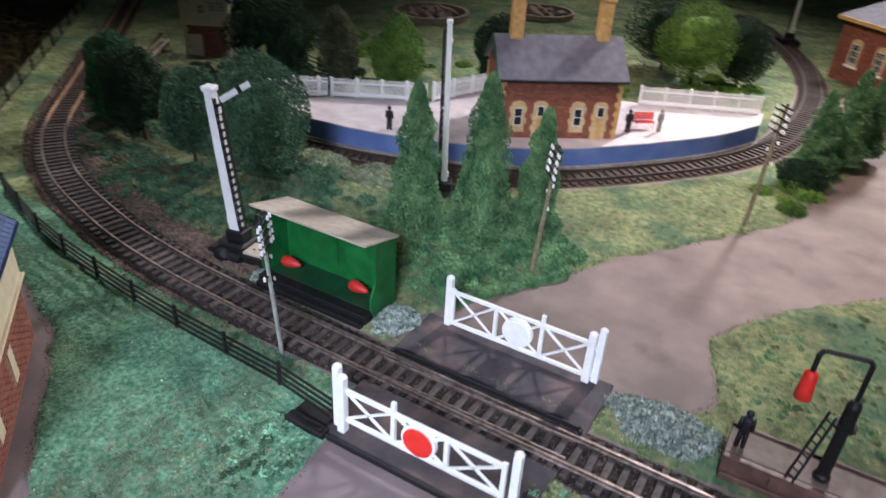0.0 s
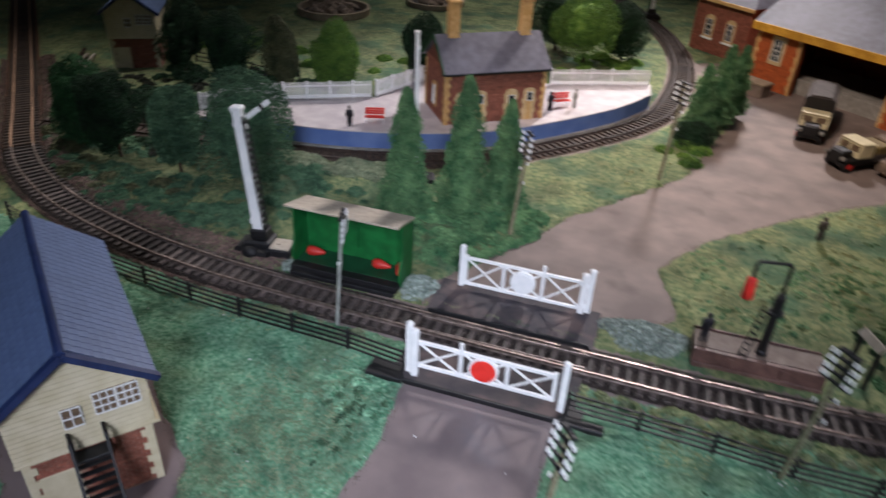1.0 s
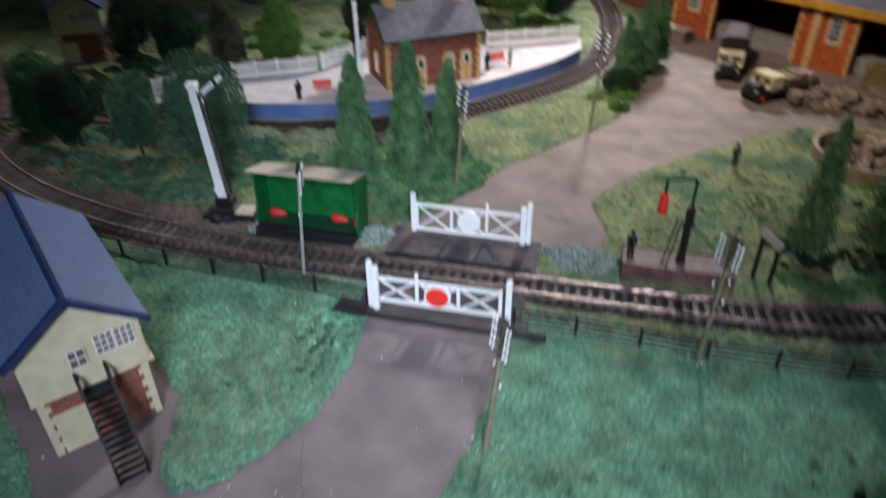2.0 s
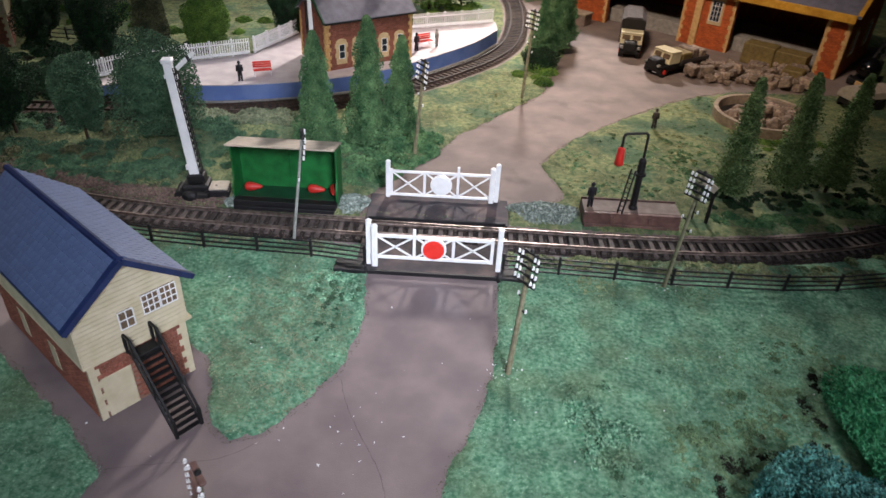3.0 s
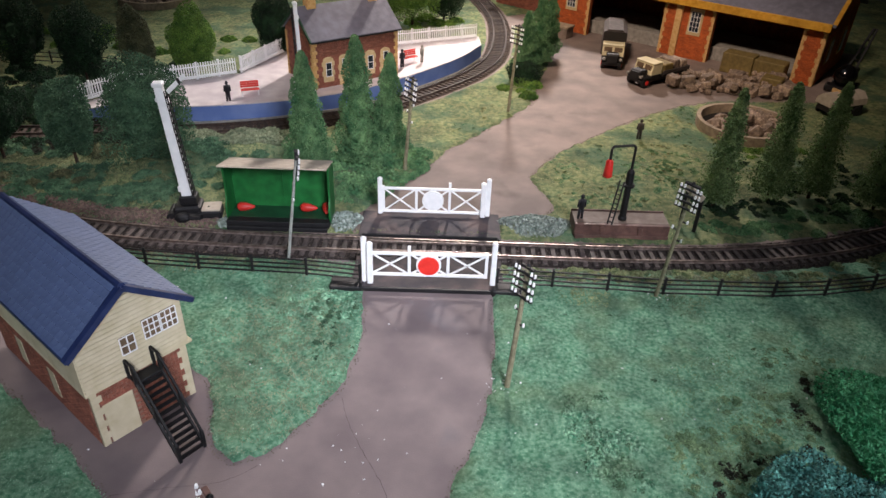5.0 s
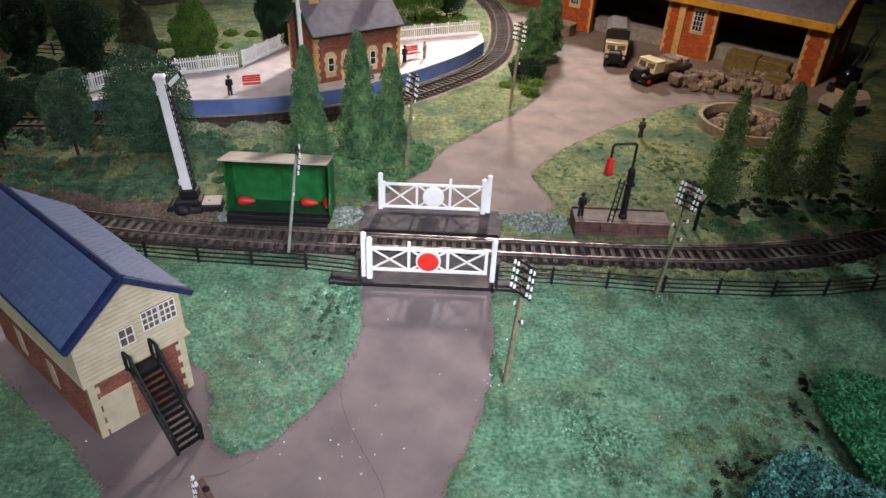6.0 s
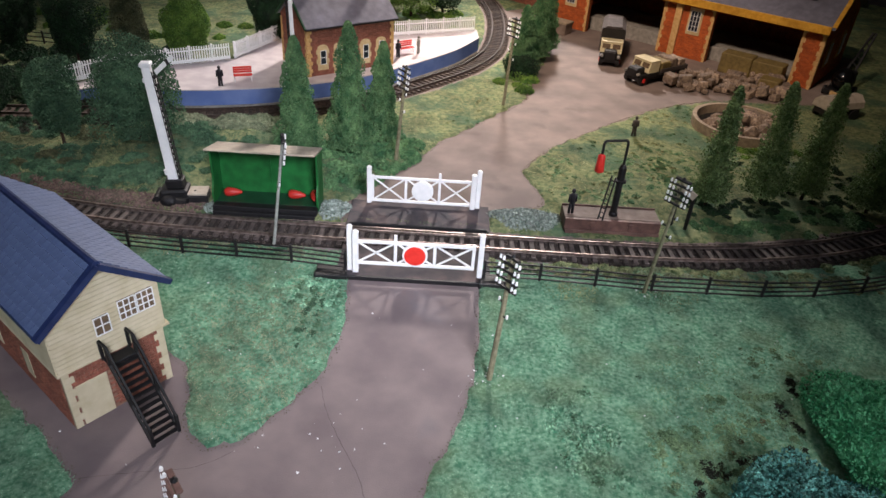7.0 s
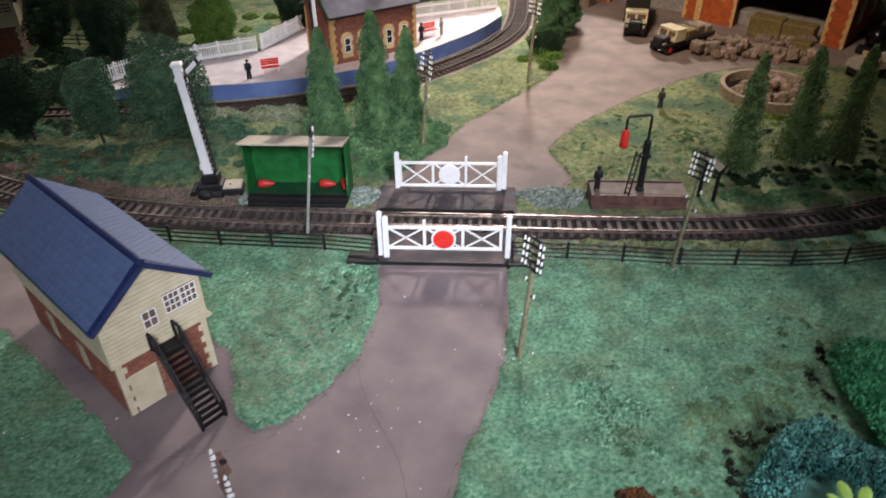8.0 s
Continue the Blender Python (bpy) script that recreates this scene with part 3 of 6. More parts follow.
# ---- signals ----
def semaphore(x, y, h, turn, lean, side, label, w=0.0078, arm=True, z=0.0):
    """A square tapered post with a ladder up one side, an arm and a heap of black lever gear at its foot."""
    g = empty("semaphore_signal", pose(x, y, z, lean, side, turn), label, "signal", "semaphore signals")
    b = bmesh.new()
    ra, rb = w / 2, w * 0.40
    lo = [b.verts.new((sx * ra, sy * ra * 0.8, 0.012)) for sx, sy in ((-1, -1), (1, -1), (1, 1), (-1, 1))]
    hi = [b.verts.new((sx * rb, sy * rb * 0.8, h)) for sx, sy in ((-1, -1), (1, -1), (1, 1), (-1, 1))]
    b.faces.new(lo)
    b.faces.new(hi)
    for i in range(4):
        b.faces.new((lo[i], lo[(i + 1) % 4], hi[(i + 1) % 4], hi[i]))
    bmesh.ops.recalc_face_normals(b, faces=list(b.faces))
    bmesh.ops.bevel(b, geom=list(b.edges), offset=0.0004, segments=1, affect="EDGES")
    part("post", b, M_WHITE, g)
    part("finial", box(-w * 0.52, w * 0.52, -w * 0.45, w * 0.45, h, h + 0.0032, 0.0007), M_WHITE, g)
    part("bracket", box(-w * 0.75, -w * 0.46, -0.0014, 0.0014, 0.022, 0.0265), M_WHITE, g)
    part("bracket", box(-w * 0.62, -w * 0.40, -0.0010, 0.0010, h - 0.012, h - 0.009), M_WHITE, g)
    x0, x1 = w * 0.5 + 0.0022, w * 0.40 + 0.0018
    lad = part("ladder", bar((x0, -0.0026, 0.010), (x1, -0.0026, h - 0.003), 0.0007, 0.0008), M_BLACK, g, "black ladder")
    part("stringer", bar((x0, 0.0026, 0.010), (x1, 0.0026, h - 0.003), 0.0007, 0.0008), M_BLACK, lad)
    part("stay", bar((x0 - 0.0012, -0.0030, 0.010), (x1 - 0.0012, -0.0030, h - 0.003), 0.0006, 0.0006), M_BLACK, lad)
    n = int(h / 0.0056)
    for i in range(1, n):
        k = i / n
        xx, zz = x0 + (x1 - x0) * k, 0.010 + (h - 0.013) * k
        part("rung", box(xx - 0.0016, xx + 0.0004, -0.0030, 0.0030, zz - 0.0004, zz + 0.0004, 0), M_BLACK, lad)
    if arm:
        a = part("signal_arm", box(-0.0005, 0.0005, 0.001, 0.0205, -0.0019, 0.0019), M_WHITE, g, "white signal arm with a black band")
        a.matrix_basis = pose(0.0042, 0.001, h - 0.006, 20, 0, -35)
        part("band", box(-0.0007, 0.0007, 0.0120, 0.0145, -0.0020, 0.0020, 0), M_BLACK, a)
        part("lamp", box(0.0030, 0.0050, -0.0016, 0.0014, h - 0.014, h - 0.0085), M_WHITE, g)
    base = part("base", box(-0.0110, 0.0100, -0.0090, 0.0075, 0.0, 0.0115, 0.0016), M_BLACK, g, "heap of black lever gear")
    part("collar", box(-0.0060, 0.0076, -0.0052, 0.0052, 0.0115, 0.0190, 0.0008), M_BLACK, base)
    part("lever", rod((-0.0140, -0.007, 0.0034), (0.011, -0.0135, 0.0034), 0.0036, n=10), M_BLACK, base)
    part("lever", rod((-0.0130, 0.004, 0.0050), (-0.0130, -0.0120, 0.0050), 0.0038, n=10), M_BLACK, base)
    part("lever", rod((0.006, -0.012, 0.0040), (0.0165, -0.004, 0.0070), 0.0026, n=8), M_BLACK, base)
    part("weight", ball((-0.004, -0.0125, 0.0050), 0.0052, (1.3, 0.9, 0.9), 2), M_BLACK, base)
    return g


semaphore(-0.1945, 0.0900, 0.110, 6, 2.5, -3.0, "tall white semaphore signal post with a black ladder and black base")
semaphore(-0.1245, 0.232, 0.134, 200, 0, 1, "tall white signal post with ladder beside the platform track", 0.0042, False)
semaphore(0.027, 0.985, 0.105, 190, 0, 0, "white signal post with a black foot beside the back track", 0.0055, False)
# Made-up block; its buff plate paints a reflection on the signal's base.
crate = empty("lineside_box", pose(-0.1765, 0.0885, 0, 0, 0, 8), "added black block with a buff plate for a reflection on the signal base", "box")
part("body", box(-0.0075, 0.0075, -0.0085, 0.0065, 0.0, 0.0080, 0.0008), M_BLACK, crate)
part("glint_plate", box(-0.0078, 0.0068, -0.0075, 0.0068, 0.0080, 0.0096, 0.0005), M_TAN, crate, "buff plate, a lamp reflection painted as colour")
part("dark_stub", box(0.0066, 0.0080, -0.0030, 0.0005, 0.0040, 0.0056, 0.0002), M_DARK, crate)


# ---- brickwork laid piece by piece on one face ----
def brick_face(parent, x0, x1, z0, z1, y, holes, material, bl=0.0056, bh=0.0019, out=0.0004, m=None):
    """Bricks joined into one face on a wall in the plane y."""
    b = bmesh.new()
    rows = int((z1 - z0) / bh)
    h = (z1 - z0) / rows
    g = 0.00022
    for r in range(rows):
        za, zb = z0 + r * h + g / 2, z0 + (r + 1) * h - g / 2
        x = x0 - (0.5 * bl if r % 2 else 0)
        while x < x1:
            a, c = max(x, x0) + g / 2, min(x + bl, x1) - g / 2
            x += bl
            if c - a < 0.0006:
                continue
            if any(a < hx1 and c > hx0 and za < hz1 and zb > hz0 for hx0, hx1, hz0, hz1 in holes):
                continue
            v = [b.verts.new(q) for q in ((a, y, za), (c, y, za), (c, y, zb), (a, y, zb), (a + g, y - out, za + g), (c - g, y - out, za + g), (c - g, y - out, zb - g), (a + g, y - out, zb - g))]
            b.faces.new(v[4:8])
            for i in range(4):
                b.faces.new((v[i], v[(i + 1) % 4], v[4 + (i + 1) % 4], v[4 + i]))
    if m is not None:
        b.transform(m)
    ob = part("brickwork", b, material, parent)
    ob["kind"] = "stuff"
    return ob


def placed(b, m):
    if m is not None:
        b.transform(m)
    return b


def window(parent, x, z, w, h, y, cols, rows, frame_material=None, m=None, pane=None):
    fm = frame_material or M_WHITE
    win = part("window", placed(box(x - w / 2, x + w / 2, y - 0.0002, y + 0.0006, z, z + h, 0), m), pane or M_WINDOW, parent, "dark glazed window with pale glazing bars")
    t = 0.00048
    for i in range(cols + 1):
        xx = x - w / 2 + w * i / cols
        part("glazing_bar", placed(box(xx - t / 2, xx + t / 2, y - 0.0008, y - 0.0002, z, z + h, 0), m), fm, win)
    for i in range(rows + 1):
        zz = z + h * i / rows
        part("glazing_bar", placed(box(x - w / 2, x + w / 2, y - 0.0007, y - 0.00015, zz - t / 2, zz + t / 2, 0), m), fm, win)
    return win


def tiled_slope(parent, x0, x1, eave, ridge, material, tw=0.0046, tl=0.0042, m=None, lift=0.00042, gap=0.00010, pieces=False):
    """A slope of lapped tiles from the eave (y, z) up to the ridge (y, z), joined or piece by piece."""
    b = bmesh.new()
    e, r = Vector((0, eave[0], eave[1])), Vector((0, ridge[0], ridge[1]))
    d = r - e
    n = int(d.length / tl)
    nrm = Vector((1, 0, 0)).cross(d).normalized()
    if nrm.z < 0:
        nrm = -nrm
    if pieces:
        up, cols, first = d.normalized(), round((x1 - x0) / tw), None
        tw, tl = (x1 - x0) / cols, d.length / n
        for i in range(n):
            for k in range(cols):
                p = e + d * (i / n) + Vector((x0 + tw * k, 0, 0))
                mm = (m or Matrix()) @ Matrix(((1, up.x, nrm.x, p.x), (0, up.y, nrm.y, p.y), (0, up.z, nrm.z, p.z), (0, 0, 0, 1)))
                mm = mm @ pose(0, 0, 0, random.uniform(-0.6, 0.6), random.uniform(-0.5, 0.5), 0)
                if first is None:
                    tile = extrude([(0, 0.00005), (0, lift), (tl - gap * 0.7, 0.00025), (tl - gap * 0.7, 0.00005)], "x", gap / 2, tw - gap / 2)
                    first = part("tile", tile, material, parent)
                    first.matrix_basis = mm
                else:
                    put_mesh(first, mm, parent)
        return
    for i in range(n):
        lo, hi = e + d * (i / n), e + d * ((i + 1) / n)
        x = x0 - (tw / 2 if i % 2 else 0)
        while x < x1:
            a, c = max(x, x0), min(x + tw - gap, x1)
            x += tw
            if c - a < 0.0004:
                continue
            j = random.uniform(0, 0.00012)
            v = [b.verts.new(Vector((q, 0, 0)) + s) for q, s in ((a, lo + nrm * lift), (c, lo + nrm * (lift + j)), (c, hi + nrm * 0.0001), (a, hi + nrm * 0.0001), (a, lo), (c, lo))]
            b.faces.new((v[0], v[1], v[2], v[3]))
            b.faces.new((v[4], v[5], v[1], v[0]))
    bmesh.ops.recalc_face_normals(b, faces=list(b.faces))
    ob = part("tiling", placed(b, m), material, parent)
    ob["kind"] = "stuff"
    return ob


# ---- signal box: upper storey in cream boards over brick, outside stairs ----
def signal_box(m, label, stairs=True):
    g = empty("signal_box", m, label, "signal box", "signal boxes")
    w, L, zm, ze, za = 0.0280, 0.121, 0.0385, 0.068, 0.0905
    lower = part("lower_wall", box(-w + 0.001, w - 0.001, 0.001, L - 0.001, 0, zm, 0.0003), M_MORTAR, g)
    brick_face(lower, -w + 0.0035, w - 0.0035, 0.0015, zm - 0.0008, 0.00095, [(-0.0225, -0.0055, 0, 0.0272)], M_BRICK, 0.0042, 0.0016)
    for s in (-1, 1):
        for k in range(9):
            wide = 0.0056 if k % 2 else 0.0036
            x = s * (w - 0.0010)
            part("quoin", box(min(x, x - s * wide), max(x, x - s * wide), 0.0002, 0.003, 0.0005 + k * 0.0042, 0.0005 + k * 0.0042 + 0.0041, 0.0001), M_CREAM, lower)
    door = part("door", box(-0.0222, -0.0062, 0.0001, 0.0012, 0.0005, 0.0268), M_CREAM, lower, "cream panelled ground-floor door")
    part("lintel", box(-0.0225, -0.0055, -0.0001, 0.0012, 0.0270, 0.0286), M_BRICK, lower)
    for s, n0 in ((-1, 0), (1, 1)):
        face = pose(s * (w - 0.001), 0 if s > 0 else L, 0, 0, 0, 90 * s)
        holes = [(0.030 + 0.040 * k, 0.038 + 0.040 * k, 0.008, 0.026) for k in range(2)]
        brick_face(lower, 0.003, L - 0.003, 0.0015, zm - 0.0008, 0.0, holes, M_BRICK, m=face)
        for h in holes:
            part("blank_window", placed(box(h[0], h[1], -0.0003, 0.0003, h[2], h[3], 0), face), M_CREAM, lower, "pale blank window panel")
    # upper storey: lapped boards on every side
    # This core shows between the boards, groove shade put into its colour.
    upper = part("upper_wall", box(-w, w, 0, L, zm, ze, 0), M_GROOVESHADE, g, "cream lapped boarding")
    gable = extrude([(-w, ze), (w, ze), (0, za)], "y", 0.0, L)
    part("gable", gable, M_GROOVESHADE, upper)
    nb = 11
    for k in range(nb + 6):
        z = zm + (ze - zm) * k / nb
        hw = w if z < ze else w * (za - z) / (za - ze) - 0.001
        if hw < 0.003:
            break
        bh = (ze - zm) / nb
        bb = extrude([(0.0, z + bh), (0.0, z + 0.0005), (-0.0008, z + 0.0005), (-0.0006, z + bh)], "x", -hw, hw)
        part("board", bb, M_CREAM, upper)
        if z < ze - 0.001:
            for s in (-1, 1):
                bb = extrude([(s * w, z + bh), (s * w, z + 0.0005), (s * (w + 0.0008), z + 0.0005), (s * (w + 0.0006), z + bh)], "y", 0, L)
                part("board", bb, M_CREAM, upper)
    part("sill_band", box(-w - 0.001, w + 0.0025, -0.0012, L + 0.001, zm - 0.0012, zm + 0.0006), M_CREAM, upper)
    window(g, -0.0028, 0.0512, 0.0076, 0.0104, -0.0012, 2, 2, pane=M_BOXPANE)
    window(g, 0.0107, 0.0540, 0.0088, 0.0114, -0.0012, 3, 3, pane=M_BOXPANE)
    window(g, 0.0203, 0.0540, 0.0088, 0.0114, -0.0012, 3, 3, pane=M_BOXPANE)
    # roof: two tiled slopes, barge boards and a ridge
    o = 0.0055
    roof = part("roof", extrude([(-w - o, ze - 0.0035), (0, za), (w + o, ze - 0.0035), (w + o, ze - 0.0018), (0, za + 0.0020), (-w - o, ze - 0.0018)], "y", -0.0045, L + 0.0045), M_BLUETRIM, g, "dark blue roof with barge boards")
    for s in (-1, 1):
        xs = (-0.0022, L + 0.0022) if s > 0 else (-L - 0.0022, 0.0022)
        tiled_slope(roof, xs[0], xs[1], (-(w + o) + 0.0007, ze - 0.0010), (-0.0006, za + 0.0025), M_BLUEROOF, m=pose(0, 0, 0, 0, 0, 90 if s > 0 else -90), lift=0.0008, gap=0.0004, pieces=stairs)
        part("barge_board", bar((s * (w + o), -0.0045, ze - 0.0018), (0, -0.0045, za + 0.0012), 0.0030, 0.0034), M_BLUETRIM, roof)
    part("ridge", rod((0, -0.005, za + 0.0018), (0, L + 0.005, za + 0.0018), 0.0021, n=8), M_BLUETRIM, roof)
    if stairs:
        st = part("stairs", box(-0.0065, 0.0075, -0.0085, -0.0009, 0.0350, 0.0368), M_BLACK, g, "steep black open-tread stairs with handrails")
        n = 13
        x0, x1 = -0.0060, 0.0070
        for i in range(n):
            k = (i + 0.5) / n
            y, z = -0.0085 - 0.0285 * k, 0.0362 * (1 - k)
            part("tread", box(x0, x1, y - 0.0011, y + 0.0011, z - 0.0004, z + 0.0004, 0), M_BLACK, st)
        for x in (x0 - 0.0006, x1 + 0.0006):
            part("stringer", bar((x, -0.0075, 0.0365), (x, -0.0372, 0.0006), 0.0010, 0.0026), M_BLACK, st)
            hr = part("handrail", bar((x, -0.0080, 0.0482), (x, -0.0372, 0.0115), 0.0011, 0.0012), M_BLACK, st)
            for y, z in ((-0.0010, 0.0362), (-0.0080, 0.0362), (-0.0225, 0.018), (-0.0370, 0.0002)):
                part("newel", box(x - 0.0008, x + 0.0008, y - 0.0008, y + 0.0008, z, z + 0.0118, 0), M_BLACK, st)
            part("landing_rail", bar((x, -0.0010, 0.0480), (x, -0.0080, 0.0480), 0.0011, 0.0012), M_BLACK, st)
    return g


signal_box(pose(-0.1463, -0.1325, 0.0003, 0, 0, 50.5), "cream boarded signal box with brick base, blue roof and black stairs")
signal_box(pose(-0.5470, 0.3935, 0.0003, 0, 0, 29.0), "cream and brick signal box at the far side, under trees", False)


# ---- station ----
PLAT_FRONT = smooth_line([(-0.395, 0.271), (-0.34, 0.270), (-0.287, 0.272), (-0.240, 0.277), (-0.192, 0.289), (-0.147, 0.306), (-0.103, 0.329), (-0.0695, 0.3545), (-0.041, 0.383),
                          (-0.006, 0.423), (0.029, 0.470), (0.058, 0.528)], 0.006)
PLAT_BACK = [(0.054, 0.562), (-0.055, 0.512), (-0.10, 0.50), (-0.192, 0.468), (-0.228, 0.380), (-0.312, 0.331), (-0.395, 0.292)]
PZ = 0.019
plat = empty("station_platform", Matrix(), "pale station platform with a blue-painted front wall and ramped end", "platform")


def plat_z(x):
    return PZ if x > -0.335 else PZ + (x + 0.335) * 0.22


b = bmesh.new()
outline = [tuple(p) for p in PLAT_FRONT] + PLAT_BACK
lo = [b.verts.new((x, y, -0.002)) for x, y in outline]
hi = [b.verts.new((x, y, plat_z(x) - 0.0012)) for x, y in outline]
for i in range(len(outline)):
    j = (i + 1) % len(outline)
    b.faces.new((lo[i], lo[j], hi[j], hi[i]))
bmesh.ops.recalc_face_normals(b, faces=list(b.faces))
part("platform_wall", b, M_PLATSIDE, plat, "blue-painted platform wall")
b = bmesh.new()
top = [b.verts.new((x, y, plat_z(x))) for x, y in outline]
bot = [b.verts.new((x, y, plat_z(x) - 0.0011)) for x, y in outline]
for i in range(len(outline)):
    j = (i + 1) % len(outline)
    b.faces.new((bot[i], bot[j], top[j], top[i]))
b.faces.new(top)
bmesh.ops.triangulate(b, faces=[f for f in b.faces if len(f.verts) > 4])
bmesh.ops.recalc_face_normals(b, faces=list(b.faces))
part("platform_top", b, M_PLATTOP, plat, "pale smooth platform surface")


b = ribbon(PLAT_FRONT, [(-0.0030, -0.002), (-0.0030, 0.0022), (-0.0002, 0.0022)])
part("kerb", b, M_KERB, plat, "grey stone kerb along the foot of the wall")


def paling(line, label, z, h=0.0185, pitch=0.0027):
    f = empty("picket_fence", Matrix(), label, "fence", "white platform fences")
    P = smooth_line(line, pitch) if len(line) > 2 else np.array([np.array(line[0]) + (np.array(line[1]) - line[0]) * t for t in np.arange(0, 1, pitch / np.linalg.norm(np.array(line[1]) - line[0]))])
    first = None
    for i, p in enumerate(P):
        zz = z(p[0])
        if i % 9 == 0:
            part("post", box(p[0] - 0.0010, p[0] + 0.0010, p[1] - 0.001, p[1] + 0.001, zz, zz + h + 0.0012, 0), M_WHITE, f)
        elif first is None:
            first = part("pale", box(-0.0006, 0.0006, -0.0004, 0.0004, 0.001, h, 0), M_WHITE, f)
            first.matrix_basis = pose(p[0], p[1], zz)
        else:
            put_mesh(first, pose(p[0], p[1], zz), f)
    for k in (0.22, 0.78):
        for i in range(0, len(P) - 1, 6):
            j = min(i + 6, len(P) - 1)
            part("rail", bar((P[i][0], P[i][1], z(P[i][0]) + h * k), (P[j][0], P[j][1], z(P[j][0]) + h * k), 0.0012, 0.0012), M_WHITE, f)
    part("base_board", bar((P[0][0], P[0][1], z(P[0][0]) + 0.0028), (P[-1][0], P[-1][1], z(P[-1][0]) + 0.0028), 0.0014, 0.0056), M_WHITE, f)
    return f


paling([(-0.388, 0.294), (-0.314, 0.328)], "white picket fence along the back of the platform ramp", plat_z)
paling([(-0.310, 0.330), (-0.230, 0.3765)], "white picket fence along the back of the platform", plat_z)
paling([(-0.226, 0.382), (-0.1935, 0.462)], "white picket fence at an angle on the platform", plat_z)
paling([(-0.058, 0.507), (0.051, 0.557)], "white picket fence at the end of the platform", plat_z)


def quoin_strip(parent, x, y, z0, z1, s, material=None, step=0.0042, m=None):
    n = int((z1 - z0) / step)
    for k in range(n):
        wide = 0.0052 if k % 2 else 0.0034
        b = box(min(x, x + s * wide), max(x, x + s * wide), y - 0.0008, y + 0.002, z0 + k * step, z0 + (k + 1) * step - 0.0003, 0.0002)
        part("quoin", placed(b, m), material or M_STONE, parent)


def station():
    g = empty("station_building", pose(-0.1335, 0.3345, PZ, 0, 0, 36), "small red-brick station house with stone quoins and a grey slate roof", "station")
    L, D, ze, za = 0.107, 0.066, 0.0545, 0.0797
    walls = part("wall", box(0, L, 0, D, 0, ze, 0.0002), M_BRICK, g)
    part("gable", extrude([(0, ze), (D, ze), (D / 2, za - 0.001)], "x", 0.0006, L - 0.0006), M_BRICK, walls)
    ops = [(0.0175, 0.006, "w"), (0.0370, 0.0, "d"), (0.0700, 0.006, "w"), (0.0900, 0.0, "d")]
    holes = [(x - 0.0075, x + 0.0075, z, 0.034) for x, z, k in ops]
    brick_face(walls, 0.004, L - 0.004, 0.0005, ze - 0.0005, 0, holes, M_BRICK)
    for x, z, k in ops:
        arch = [(x - 0.0062, z), (x + 0.0062, z)] + [(x + 0.0062 * math.cos(q), 0.0300 + 0.0036 * math.sin(q)) for q in np.linspace(0, math.pi, 9)]
        part("surround", extrude(arch, "y", -0.0010, 0.0006), M_BUFF, walls, "buff stone surround with an arched head")
        for k2 in range(5):
            for s in (-1, 1):
                if k2 % 2:
                    part("quoin", box(min(s * 0.0062, s * 0.0076) + x, max(s * 0.0062, s * 0.0076) + x, -0.0009, 0.0005, z + 0.002 + k2 * 0.0052, z + 0.0068 + k2 * 0.0052, 0.0002), M_BUFF, walls)
        if k == "w":
            window(g, x, z + 0.0065, 0.0066, 0.0150, -0.0014, 1, 2)
        else:
            part("door", box(x - 0.0030, x + 0.0030, -0.0014, -0.0008, 0.0005, 0.021, 0), M_STONE, g, "buff panelled door")
            window(g, x, 0.0205, 0.0056, 0.0090, -0.0014, 1, 1)
    for x, s in ((0, 1), (L, -1)):
        quoin_strip(walls, x, 0, 0, ze, s)
    # the gable end towards the platform ramp
    end = pose(0, D, 0, 0, 0, -90)
    brick_face(walls, 0.004, D - 0.004, 0.0005, ze - 0.0005, 0, [(D / 2 - 0.006, D / 2 + 0.006, 0.008, 0.034)], M_BRICK, m=end)
    quoin_strip(walls, 0, 0, 0, ze, 1, m=end)
    quoin_strip(walls, D, 0, 0, ze, -1, m=end)
    part("surround", placed(box(D / 2 - 0.0056, D / 2 + 0.0056, -0.001, 0.0006, 0.009, 0.034), end), M_STONE, walls, "buff stone surround")
    window(g, D / 2, 0.012, 0.0065, 0.019, -0.0012, 2, 3, m=end)
    o = 0.0045
    roof = part("roof", extrude([(-o, ze - 0.003), (D / 2, za), (D + o, ze - 0.003), (D + o, ze - 0.0015), (D / 2, za + 0.0018), (-o, ze - 0.0015)], "x", -0.003, L + 0.003), M_SLATE, g, "grey slate roof")
    tiled_slope(roof, -0.003, L + 0.003, (-o, ze - 0.0015), (D / 2, za + 0.0017), M_SLATE, 0.0060, 0.0050, lift=0.0001)
    for y0, y1 in ((-o, D / 2), (D + o, D / 2)):
        part("barge_board", bar((-0.0036, y0, ze - 0.0022), (-0.0036, y1, za + 0.0006), 0.0016, 0.0030), M_DEEPGREEN, roof, "dark green barge board")
    part("gutter", rod((-0.003, -o, ze - 0.0030), (L + 0.003, -o, ze - 0.0030), 0.0008, n=6), M_BLACK, roof)
    for x in (0.016, 0.092):
        c = part("chimney", box(x - 0.0055, x + 0.0055, D / 2 - 0.0045, D / 2 + 0.0045, za - 0.008, za + 0.034, 0.0003), M_STONE, g, "tall buff stone chimney stack")
        part("cap", box(x - 0.0064, x + 0.0064, D / 2 - 0.0054, D / 2 + 0.0054, za + 0.031, za + 0.0335), M_STONE, c)
        for q in (-0.0025, 0.0025):
            part("chimney_pot", rod((x + q, D / 2, za + 0.034), (x + q, D / 2, za + 0.041), 0.0017, 0.0014, 10), M_STONE, c)
    return g


station()


